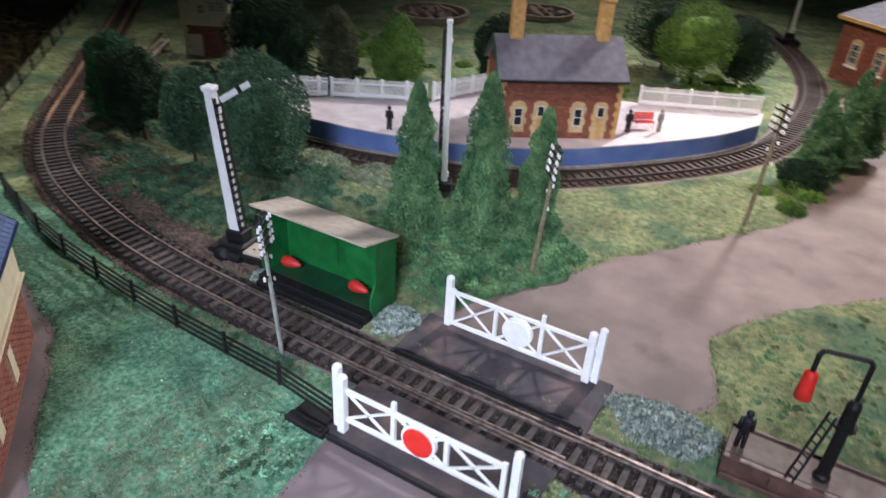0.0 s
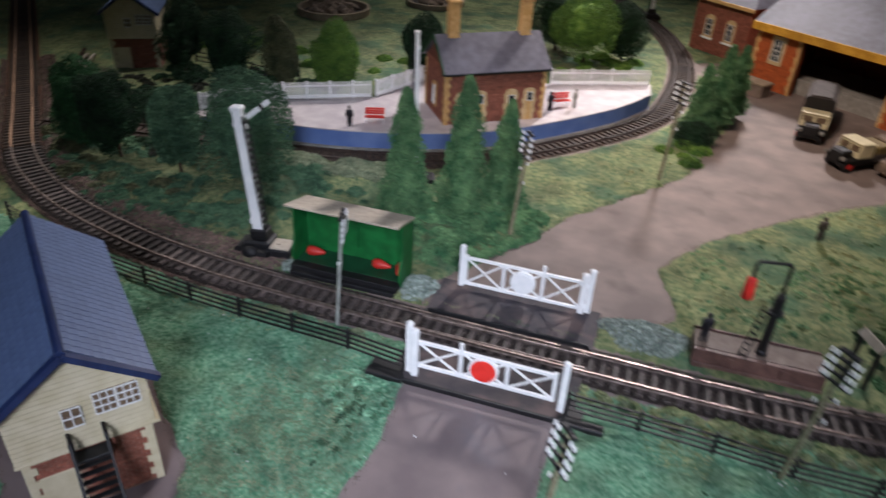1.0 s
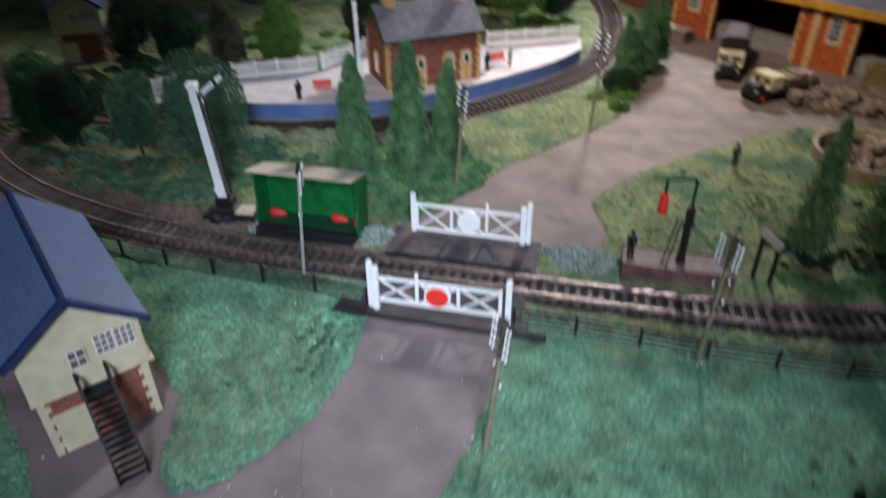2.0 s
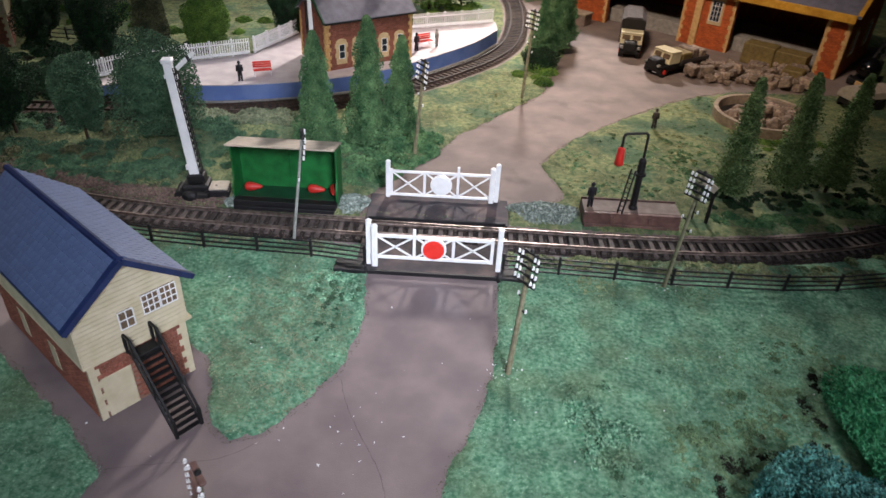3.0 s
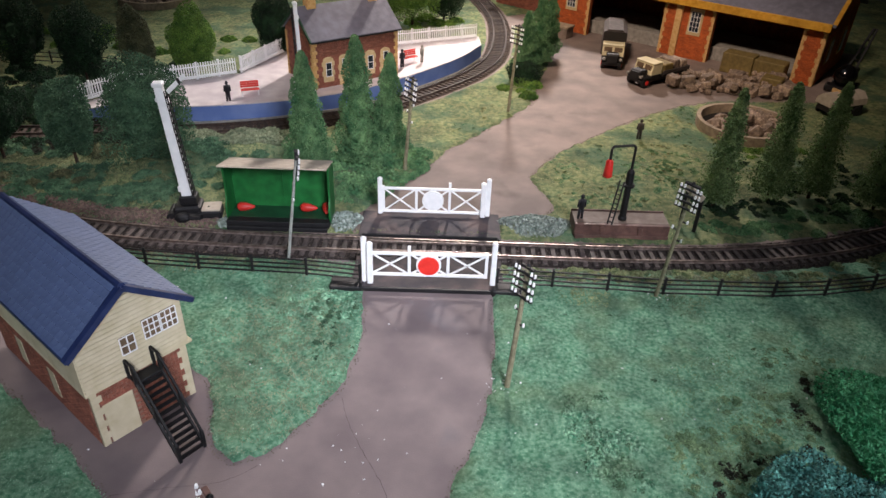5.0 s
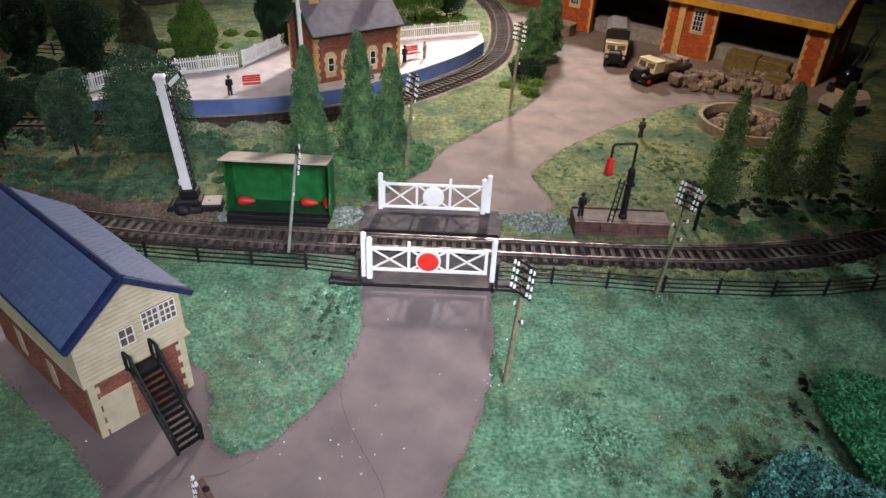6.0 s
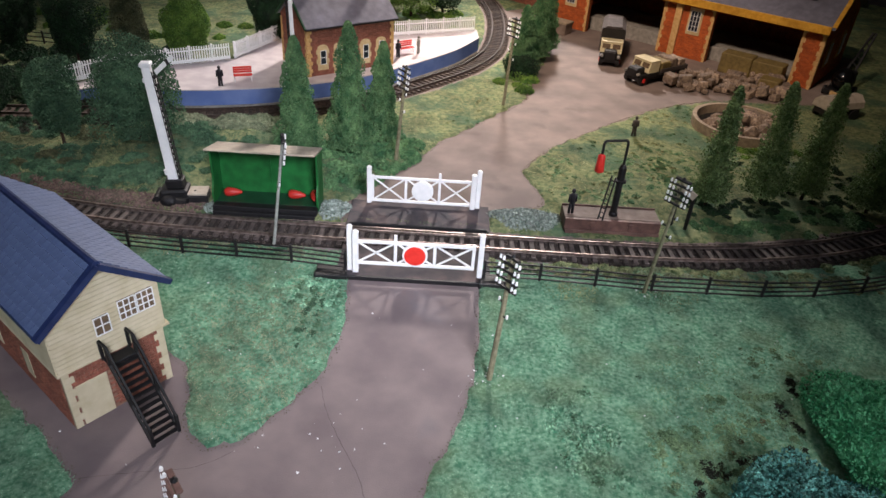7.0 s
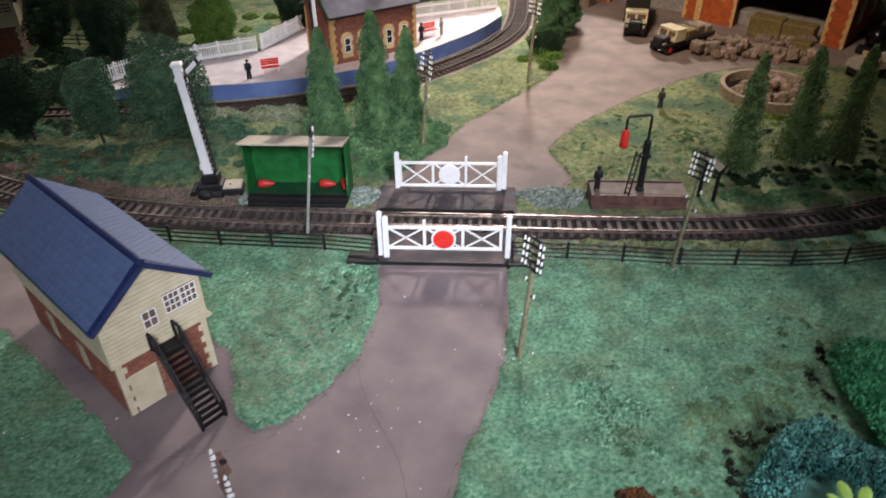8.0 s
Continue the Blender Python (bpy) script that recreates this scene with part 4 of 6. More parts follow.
# ---- goods shed ----
def goods_shed():
    g = empty("goods_shed", pose(0.0708, 0.7743, 0.0, 0, 0, -38.5), "orange-brick goods shed with wide openings, yellow beam and grey roof", "goods shed")
    L, D, ze, za = 0.513, 0.150, 0.0800, 0.124
    T = 0.008
    piers = [(0.128, 0.190, "front_wall"), (0.304, 0.375, "front_wall"), (0.486, 0.513, "pier")]
    for x0, x1, nm in piers:
        w = part(nm, box(x0, x1, 0, T, 0, ze - 0.002, 0.0002), M_ORANGEBRICK, g)
        holes = []
        wins = [0.160] if x0 < 0.2 else [0.350] if x0 < 0.4 else []
        holes = [(x - 0.010, x + 0.010, 0.031, 0.068) for x in wins]
        brick_face(w, x0 + 0.002, x1 - 0.002, 0.001, ze - 0.006, 0, holes, M_ORANGEBRICK, 0.0062, 0.0022)
        for x in wins:
            part("surround", box(x - 0.0095, x + 0.0095, -0.0012, 0.0004, 0.032, 0.067), M_BUFF, w, "buff stone window surround")
            window(g, x, 0.037, 0.0130, 0.026, -0.0014, 3, 4)
        quoin_strip(w, x0, 0, 0, ze - 0.006, 1, step=0.006)
        quoin_strip(w, x1, 0, 0, ze - 0.006, -1, step=0.006)
    pil = part("pilaster", box(0.322, 0.331, -0.004, 0.0, 0, ze - 0.006, 0.0003), M_STONE, g, "buff stone pilaster")
    part("beam", box(0.124, L + 0.004, -0.0120, -0.0095, ze - 0.0095, ze + 0.0005, 0.0005), M_YELLOW, g, "yellow timber eaves beam")
    part("back_wall", box(0.128, L, D - T, D, 0, ze, 0), M_ORANGEBRICK, g)
    for x in (0.128, L - T):
        part("end_wall", box(x, x + T, T + 0.0002, D - T - 0.0002, 0, ze, 0), M_ORANGEBRICK, g)
        gb = part("gable", extrude([(0, ze), (D, ze), (D / 2, za - 0.002)], "x", x + 0.0004, x + T - 0.0004), M_ORANGEBRICK, g)
    endface = pose(L, 0, 0, 0, 0, 90)
    brick_face(gb, 0.002, D - 0.002, 0.001, ze - 0.002, 0, [(0.03, 0.05, 0.02, 0.055), (0.095, 0.115, 0.02, 0.055)], M_ORANGEBRICK, 0.0062, 0.0022, m=endface)
    for x in (0.040, 0.105):
        part("surround", placed(box(x - 0.0095, x + 0.0095, -0.0012, 0.0004, 0.021, 0.055), endface), M_STONE, gb, "buff stone window surround")
        window(g, x, 0.025, 0.0135, 0.026, -0.0014, 3, 4, m=endface)
    quoin_strip(gb, 0, 0, 0, ze - 0.002, 1, step=0.006, m=endface)
    part("barge_board", bar((L + 0.006, -0.008, ze - 0.001), (L + 0.006, D / 2, za + 0.002), 0.005, 0.003), M_YELLOW, g, "yellow barge board")
    part("loading_dock", box(0.150, 0.486, 0.020, 0.115, 0, 0.018), M_KERB, g, "raised grey loading dock")
    o = 0.009
    roof = part("roof", extrude([(-o, ze - 0.0035), (D / 2, za), (D + o, ze - 0.0035), (D + o, ze - 0.0005), (D / 2, za + 0.003), (-o, ze - 0.0005)], "x", 0.124, L + 0.008), M_SLATE, g, "grey slate roof")
    tiled_slope(roof, 0.124, L + 0.008, (-o, ze - 0.0005), (D / 2, za + 0.0029), M_SLATE, 0.0085, 0.0070, lift=0.0001)
    sky = part("skylight", box(-0.016, 0.016, -0.012, 0.012, 0, 0.0022), M_WHITE, roof, "pale framed roof light")
    sky.matrix_basis = pose(0.468, 0.034, ze + 0.0260, math.degrees(math.atan2(za - ze + 0.003, D / 2 + o)), 0, 0)
    for k in range(5):
        part("pane", box(-0.0145 + k * 0.006, -0.0097 + k * 0.006, -0.0105, 0.0105, 0.0018, 0.0026, 0), M_WINDOW, sky)
    return g


goods_shed()


def yard_office():
    """A lower brick wing set back beside the shed, with a hipped dark roof."""
    g = empty("yard_office", pose(0.094, 0.838, 0.0, 0, 0, -42.4), "red-brick yard office with arched windows and a dark roof", "office")
    L, D, ze, za = 0.098, 0.085, 0.078, 0.106
    walls = part("wall", box(0, L, 0, D, 0, ze, 0.0002), M_BRICK, g)
    wins = (0.030, 0.068)
    brick_face(walls, 0.002, L - 0.002, 0.001, ze - 0.004, 0, [(x - 0.0085, x + 0.0085, 0.022, 0.056) for x in wins], M_BRICK, 0.0062, 0.0022)
    for x in wins:
        arch = [(x - 0.0080, 0.0225), (x + 0.0080, 0.0225)] + [(x + 0.0080 * math.cos(q), 0.050 + 0.0052 * math.sin(q)) for q in np.linspace(0, math.pi, 9)]
        part("surround", extrude(arch, "y", -0.0010, 0.0006), M_BUFF, walls, "buff arched window surround")
        window(g, x, 0.0265, 0.0110, 0.0225, -0.0014, 2, 3)
        part("sill", box(x - 0.0095, x + 0.0095, -0.0030, 0.0004, 0.0205, 0.0232, 0.0004), M_WHITE, walls, "white window sill")
    side = pose(0, D, 0, 0, 0, -90)
    brick_face(walls, 0.002, D - 0.002, 0.001, ze - 0.004, 0, [], M_BRICK, 0.0062, 0.0022, m=side)
    o = 0.006
    b = bmesh.new()
    v = [b.verts.new(q) for q in ((-o, -o, ze), (L + o, -o, ze), (L + o, D + o, ze), (-o, D + o, ze), (0.030, D / 2, za), (L - 0.030, D / 2, za))]
    for f in ((0, 1, 5, 4), (1, 2, 5), (2, 3, 4, 5), (3, 0, 4), (3, 2, 1, 0)):
        b.faces.new([v[i] for i in f])
    bmesh.ops.recalc_face_normals(b, faces=list(b.faces))
    part("roof", b, M_SLATE, g, "dark slate hipped roof")
    part("eaves_trim", box(-o, L + o, -o - 0.0015, -o + 0.001, ze - 0.005, ze - 0.0002, 0.0004), M_STONE, g, "buff eaves trim")
    part("eaves_trim", box(-o - 0.0015, -o + 0.001, -o, D + o, ze - 0.005, ze - 0.0002, 0.0004), M_STONE, g, "buff eaves trim")
    return g


yard_office()
low = empty("loading_bank", pose(0.176, 0.648, 0, 0, 0, -38.5), "low pale stone loading bank with a brown front", "loading bank")
part("body", box(-0.020, 0.020, -0.010, 0.010, 0, 0.015, 0.0006), M_PLINTHTOP, low)
part("slab", box(-0.0212, 0.0212, -0.0112, 0.0112, 0.0151, 0.0178, 0.0005), M_CONCRETE, low, "pale stone slab")


# ---- water crane ----
def water_crane():
    g = empty("water_crane", pose(0.1535, 0.0828, 0.0126) @ Matrix.Scale(1.04, 4), "black water crane with a swan-neck arm, red bag and ladder", "water crane")
    part("column", lathe([(0.0034, 0), (0.0034, 0.002), (0.0026, 0.003), (0.0024, 0.028), (0.0045, 0.0285), (0.0045, 0.0300), (0.0028, 0.0305), (0.0028, 0.040), (0.0016, 0.0425)], 14), M_BLACK, g, smooth=False)
    b = rod((0, 0, 0.042), (0, 0, 0.060), 0.0010)
    rod((0, 0, 0.060), (-0.0015, 0, 0.0615), 0.0010, bm=b)
    rod((-0.0015, 0, 0.0615), (-0.0165, -0.003, 0.0615), 0.0010, bm=b)
    rod((-0.0165, -0.003, 0.0615), (-0.018, -0.0035, 0.060), 0.0010, bm=b)
    rod((-0.018, -0.0035, 0.060), (-0.018, -0.0035, 0.050), 0.0010, bm=b)
    part("arm", b, M_BLACK, g)
    bag = part("bag", lathe([(0.0012, 0.0515), (0.0026, 0.050), (0.0030, 0.044), (0.0034, 0.038), (0.0020, 0.037)], 14, None, (-0.018, -0.0035, 0)), M_RED, g, "red leather hose bag", smooth=True)
    lad = part("ladder", rod((-0.0100, -0.010, 0), (-0.0040, -0.0015, 0.0325), 0.0006), M_BLACK, g)
    part("stringer", rod((-0.0130, -0.008, 0), (-0.0066, 0.001, 0.0325), 0.0006), M_BLACK, lad)
    for i in range(9):
        k = (i + 0.6) / 9.5
        p, q = Vector((-0.0100, -0.010, 0)).lerp((-0.0040, -0.0015, 0.0325), k), Vector((-0.0130, -0.008, 0)).lerp((-0.0066, 0.001, 0.0325), k)
        part("rung", rod(p, q, 0.0004, n=5), M_BLACK, lad)
    return g


plinth = empty("crane_plinth", pose(0.1505, 0.0865, 0), "brown timber-fronted plinth with a pale top beside the track", "plinth")
part("front", box(-0.0360, 0.0395, -0.0135, -0.0105, 0, 0.0122), M_PLINTH, plinth, "dark brown front")
part("step", box(-0.0355, 0.0390, -0.0162, -0.0137, 0, 0.0040), M_PLINTH, plinth)
part("top", box(-0.0360, 0.0395, -0.0103, 0.0080, 0, 0.0125), M_PLINTHTOP, plinth, "weathered stone top")
part("kerb", box(-0.0360, 0.0395, 0.0082, 0.0095, 0, 0.0136), M_PLINTH, plinth)
for x in (-0.014, 0.016):
    part("buttress", box(x - 0.0018, x + 0.0018, -0.0148, -0.0136, 0, 0.0105, 0.0003), M_PLINTH, plinth)
water_crane()


# ---- telegraph poles ----
def telegraph_pole(foot, top, turn, label, arms=4, arm_material=None, shaft_material=None, reach=1.0):
    d = Vector(top) - Vector(foot)
    h = d.length
    m = Matrix.Translation(foot) @ (Vector((0, 0, 1)).rotation_difference(d).to_matrix().to_4x4()) @ pose(0, 0, 0, 0, 0, turn)
    g = empty("telegraph_pole", m, label, "telegraph pole", "telegraph poles")
    part("shaft", rod((0, 0, -0.001), (0, 0, h), 0.0018 * reach, 0.0012 * reach, 8), shaft_material or M_POLE, g)
    part("cap", rod((0, 0, h), (0, 0, h + 0.0016), 0.0014, 0.0003, 8), M_BLACK, g)
    part("cap_arm", box(-0.0050, 0.0050, -0.0012, 0.0012, h - 0.0016, h - 0.0002, 0.0003), arm_material or M_BLACK, g)
    for k in range(arms):
        z = h - 0.004 - 0.0048 * k
        arm = part("cross_arm", box(-0.0083 * reach, 0.0083 * reach, -0.0022, -0.0011, z - 0.0006, z + 0.0006, 0), arm_material or M_BLACK, g)
        for xx in (-0.0075 * reach, -0.0048 * reach, 0.0048 * reach, 0.0075 * reach):
            part("insulator", rod((xx, -0.0017, z + 0.0004), (xx, -0.0017, z + 0.0026), 0.0008, 0.0006, 6), M_WHITE, arm)
    for k, s in ((0, 1), (1, -1), (2, 1)):
        z = h * 0.55 + k * 0.008
        iron = part("step_iron", box(min(0, s * 0.0042), max(0, s * 0.0042), -0.0004, 0.0004, z, z + 0.0009, 0), M_BLACK, g)
        part("tip", rod((s * 0.0040, 0, z + 0.0003), (s * 0.0040, 0, z + 0.0024), 0.0008, 0.0006, 6), M_WHITE, iron)
    return g


telegraph_pole((0.0495, -0.1000, 0), (0.0555, -0.0905, 0.081), -52, "olive-brown telegraph pole with white insulators beside the road")
telegraph_pole((0.161, -0.005, 0), (0.1590, -0.0265, 0.101), -40, "olive-brown telegraph pole with white insulators by the fence", 4, None, None, 0.85)
telegraph_pole((-0.1040, 0.0280, 0), (-0.0855, 0.0030, 0.0985), 104, "thin pale grey telegraph pole with white insulators beside the track", 4, None, M_PALEPOLE, 0.7)
telegraph_pole((-0.0265, 0.1800, 0), (-0.0190, 0.1780, 0.090), -50, "dark telegraph pole with insulators beside the hedge")
telegraph_pole((0.080, 0.332, 0), (0.084, 0.333, 0.096), -45, "dark telegraph pole with insulators on the grass verge")
telegraph_pole((-0.083, -0.228, 0), (-0.071, -0.243, 0.082), -50, "telegraph pole near the board edge with brown arms and white insulators", 5, M_PLINTH)


# ---- trees ----
def crumbs(points, sizes, seed):
    """Many small faceted clumps as one mesh."""
    r = np.random.RandomState(seed)
    base = np.array([(1, 1, 1), (1, -1, -1), (-1, 1, -1), (-1, -1, 1)], float) * 0.75
    tri = np.array([(0, 1, 2), (0, 3, 1), (0, 2, 3), (1, 3, 2)])
    n = len(points)
    q = r.normal(size=(n, 4))
    q /= np.linalg.norm(q, axis=1)[:, None]
    w, x, y, z = q.T
    R = np.stack([1 - 2 * (y * y + z * z), 2 * (x * y - z * w), 2 * (x * z + y * w), 2 * (x * y + z * w), 1 - 2 * (x * x + z * z), 2 * (y * z - x * w),
                  2 * (x * z - y * w), 2 * (y * z + x * w), 1 - 2 * (x * x + y * y)], 1).reshape(n, 3, 3)
    k = sizes[:, None] * r.uniform(0.35, 1.0, (n, 3))
    v = np.einsum("nij,mnj->nmi", R, base[:, None, :] * k[None]) + points[:, None, :]
    f = tri[None] + 4 * np.arange(n)[:, None, None]
    return v.reshape(-1, 3), f.reshape(-1, 3)


def crown_points(shape, h, rad, z0, n, r):
    """Points through the outer layer of a lumpy crown."""
    lumps = r.normal(size=(40, 3))
    lumps /= np.linalg.norm(lumps, axis=1)[:, None]
    amp = r.uniform(-0.30, 0.34, 40)
    d = r.normal(size=(n, 3))
    d /= np.linalg.norm(d, axis=1)[:, None]
    bump = 1 + (np.exp(14 * (d @ lumps.T - 1)) * amp).sum(1)
    depth = 1.06 - 0.34 * r.uniform(0, 1, n) ** 1.3
    if shape == "cone":
        t = r.uniform(0, 1, n) ** 1.45
        a = r.uniform(0, 6.283, n)
        tier = 0.72 + 0.34 * np.abs(np.sin(t * 11 + 0.7 * np.sin(3 * a)))
        rr = rad * (1 - t) ** 0.62 * tier * depth * (1 + 0.16 * np.sin(4 * a + 9 * t) + 0.10 * np.sin(7 * a - 23 * t)) + 0.0010
        return np.stack([rr * np.cos(a), rr * np.sin(a), z0 + t * (h - z0) - rr * 0.12], 1)
    p = d * (bump * depth)[:, None] * np.array([rad, rad, (h - z0) / 2])
    p[:, 2] += z0 + (h - z0) / 2
    return p


def tree(name, x, y, h, rad, shape, material, label, category="tree", count=2600, leaf=0.0014, seed=0, z0=None, z=0.0, group="", core=1.0):
    r = np.random.RandomState(seed * 7 + 3)
    g = empty(name, pose(x, y, z, r.uniform(-2, 2), r.uniform(-2, 2), r.uniform(0, 360)), label, category, group)
    z0 = (0.12 * h if shape == "cone" else 0.16 * h) if z0 is None else z0
    b = rod((0, 0, min(-0.002, z0)), (0, 0, z0 + 0.45 * (h - z0)), max(0.0016, 0.06 * rad), 0.0008, 8)
    for k in range(6):
        a, zz = r.uniform(0, 6.28), z0 + (h - z0) * r.uniform(0.05, 0.4)
        rod((0, 0, zz), (0.55 * rad * math.cos(a), 0.55 * rad * math.sin(a), zz + 0.3 * rad), 0.0010, 0.0005, 6, b)
    part("trunk", b, M_TRUNK, g)
    pts = crown_points(shape, h, rad, z0, count, r)
    if core < 1:
        pts[:, :2] *= r.uniform(0.35, 1.08, count)[:, None]
    v, f = crumbs(pts, r.uniform(0.5, 1.35, count) * leaf * 0.82, seed)
    # a dim lumpy heart that closes the crown
    c = bmesh.new()
    if shape == "cone":
        lathe([(rad * 0.58 * core, z0 + 0.001), (rad * 0.55 * core, z0 + 0.2 * (h - z0)), (rad * 0.40 * core, z0 + 0.5 * (h - z0)), (rad * 0.20 * core, z0 + 0.8 * (h - z0)), (0.0004, h * 0.97)], 10, c)
    else:
        ball((0, 0, z0 + (h - z0) / 2), 1.0, (rad * 0.72, rad * 0.72, 0.36 * (h - z0)), 3, c)
        for q in c.verts:
            q.co *= 1 + 0.08 * noise.noise(q.co * 90)
    cv = np.array([q.co[:] for q in c.verts])
    c.verts.index_update()
    cf = [[q.index + len(v) for q in fc.verts] for fc in c.faces]
    c.free()
    raw("crown", np.vstack([v, cv]).tolist(), f.tolist() + cf, material, g)
    return g


CONIFER = "dark green flocked model conifer with a ragged outline"
for i, (x, y, h, rad) in enumerate(((-0.112, 0.171, 0.111, 0.0185), (-0.069, 0.184, 0.122, 0.0200), (-0.0445, 0.217, 0.098, 0.0155))):
    tree("conifer", x, y, h, rad, "cone", M_CONIFER, CONIFER, seed=10 + i, count=13000, leaf=0.00115, group="conifers", z=0.001)
for i, (x, y, h, rad) in enumerate(((0.243, 0.127, 0.108, 0.0165), (0.296, 0.142, 0.110, 0.0185), (0.336, 0.150, 0.108, 0.0180), (0.385, 0.132, 0.112, 0.022), (0.445, 0.19, 0.12, 0.026), (0.47, 0.12, 0.12, 0.028))):
    tree("conifer", x, y, h, rad, "cone", M_DARKLEAF if i > 3 else M_SPIRE, CONIFER + ", beside the pit", seed=20 + i, count=8000, leaf=0.00125, group="conifers", core=0.6)
for i, (x, y, h, rad, m, lab) in enumerate((
        (-0.323, 0.169, 0.079, 0.0195, M_SAGE, "rounded sage-green flocked tree"),
        (-0.256, 0.174, 0.096, 0.034, M_SAGE, "broad rounded dull green flocked tree behind the signal"),
        (-0.394, 0.178, 0.082, 0.0235, M_DARKLEAF, "dark green rounded model tree"),
        (-0.440, 0.186, 0.080, 0.021, M_MIDLEAF, "mid-green rounded model tree by the track"),
        (-0.291, 0.412, 0.082, 0.027, M_LEAF, "bright green leafy model tree behind the platform"),
        (-0.342, 0.388, 0.088, 0.017, M_OLIVE, "slim olive model tree behind the platform"),
        (-0.399, 0.367, 0.088, 0.0235, M_DARKLEAF, "dark round-topped model tree"),
        (-0.478, 0.392, 0.086, 0.022, M_DARKLEAF, "dark model tree in shade"),
        (-0.205, 0.478, 0.085, 0.028, M_DARKLEAF, "dark model tree beside the station"),
        (-0.042, 0.668, 0.094, 0.042, M_LEAF, "broad leafy green model tree behind the station"),
        (-0.090, 0.715, 0.088, 0.036, M_DARKLEAF, "dark model tree behind the station"),
        (0.005, 0.700, 0.080, 0.030, M_DARKLEAF, "dark model tree behind the station"))):
    tree("tree", x, y, h, rad, "round", m, lab, seed=40 + i, count=14000, leaf=0.00125, group="round trees")
for i, (x, y, h, rad) in enumerate(((0.113, 0.470, 0.078, 0.017), (0.130, 0.500, 0.092, 0.018), (0.146, 0.540, 0.085, 0.016))):
    tree("conifer", x, y, h, rad, "cone", M_CONIFER, "dark feathery conifer at the bend of the track", seed=70 + i, count=6000, leaf=0.0013, group="conifers")
tree("shrub", 0.105, 0.435, 0.026, 0.018, "round", M_DARKLEAF, "dark shrub at the bend of the track", "shrub", seed=75, count=4000, leaf=0.0013, z0=-0.002)
tree("shrub", 0.196, -0.197, 0.026, 0.042, "round", M_TEAL, "blue-green flocked shrub with pale flecks", "shrub", seed=80, count=26000, leaf=0.0012, z0=-0.016)
tree("shrub", 0.272, -0.140, 0.032, 0.056, "round", M_BRIGHTLEAF, "bright green flocked shrub", "shrub", seed=81, count=26000, leaf=0.0012, z0=-0.018)
sprig = empty("leafy_sprig", pose(0.190, -0.212, 0.022), "lime-green broad-leaved sprig in the shrub", "plant")
for k in range(7):
    a = 0.9 * k
    lf = part("leaf", ball((0, 0, 0), 0.0048, (1.0, 0.62, 0.22), 2), M_LIME, sprig, smooth=True)
    lf.matrix_basis = pose(0.0075 * math.cos(a) * (1 + 0.3 * (k % 3)), 0.0060 * math.sin(a), 0.002 + 0.0012 * (k % 3), 14 * math.sin(3 * a), -16, math.degrees(a))


# ---- loose stones, pits, lorries ----
def stone_mesh(seed, r):
    b = bmesh.new()
    bmesh.ops.create_icosphere(b, subdivisions=1, radius=r)
    rr = random.Random(seed)
    for v in b.verts:
        v.co *= rr.uniform(0.7, 1.15)
    return b


def pit(x, y, rad, h, label, fill=True, seed=1):
    g = empty("stone_pit", pose(x, y, 0), label, "pit", "round pits")
    part("ring_wall", lathe([(rad, -0.002), (rad * 1.01, h), (rad * 0.92, h), (rad * 0.90, 0.002)], 40), M_CONCRETE, g, "pale curved concrete wall")
    part("pit_floor", rod((0, 0, 0.001), (0, 0, 0.0025), rad * 0.9, n=32), M_DARK, g)
    rr = random.Random(seed)
    kinds = []
    for i in range(44 if fill else 16):
        a, q = rr.uniform(0, 6.28), rad * 0.72 * math.sqrt(rr.random())
        m = pose(q * math.cos(a), q * math.sin(a), 0.004 + 0.010 * (1 - q / rad) * rr.random() * (1 if fill else 0.3), rr.uniform(0, 360), rr.uniform(0, 360), rr.uniform(0, 360)) @ Matrix.Scale(rr.uniform(0.6, 1.3), 4)
        if len(kinds) < 4:
            o = part("stone", stone_mesh(i + seed, 0.0082), M_STONES, g)
            o.matrix_basis = m
            kinds.append(o)
        else:
            put_mesh(kinds[i % 4], m, g)
    return g


pit(0.333, 0.306, 0.050, 0.012, "round walled pit filled with brown boulders")
pit(-0.462, 0.762, 0.058, 0.012, "round walled pit with dark rubble", True, 5)
pit(-0.335, 0.900, 0.050, 0.010, "round walled pit with dark rubble", False, 9)

kinds = []
rr = random.Random(4)
for i in range(150):
    t = rr.random()
    x, y = 0.300 + 0.130 * t + rr.uniform(-0.012, 0.012), 0.452 - 0.014 * t + rr.uniform(-0.036, 0.030)
    m = pose(x, y, rr.choice((0.0042, 0.0042, 0.0105)), rr.uniform(-18, 18), rr.uniform(-18, 18), rr.uniform(0, 360)) @ Matrix.Scale(rr.uniform(0.6, 1.2), 4)
    if len(kinds) < 4:
        o = part("stone_block", box(-0.0068, 0.0068, -0.0052, 0.0052, -0.005, 0.005, 0.0009) if i < 3 else stone_mesh(i, 0.0065), M_STONES)
        o.matrix_world = m
        tagged(o, "rough grey-brown stone block in the yard", "stone", "stone blocks in the yard")
        kinds.append(o)
    else:
        copy_thing(kinds[i % 4], m)


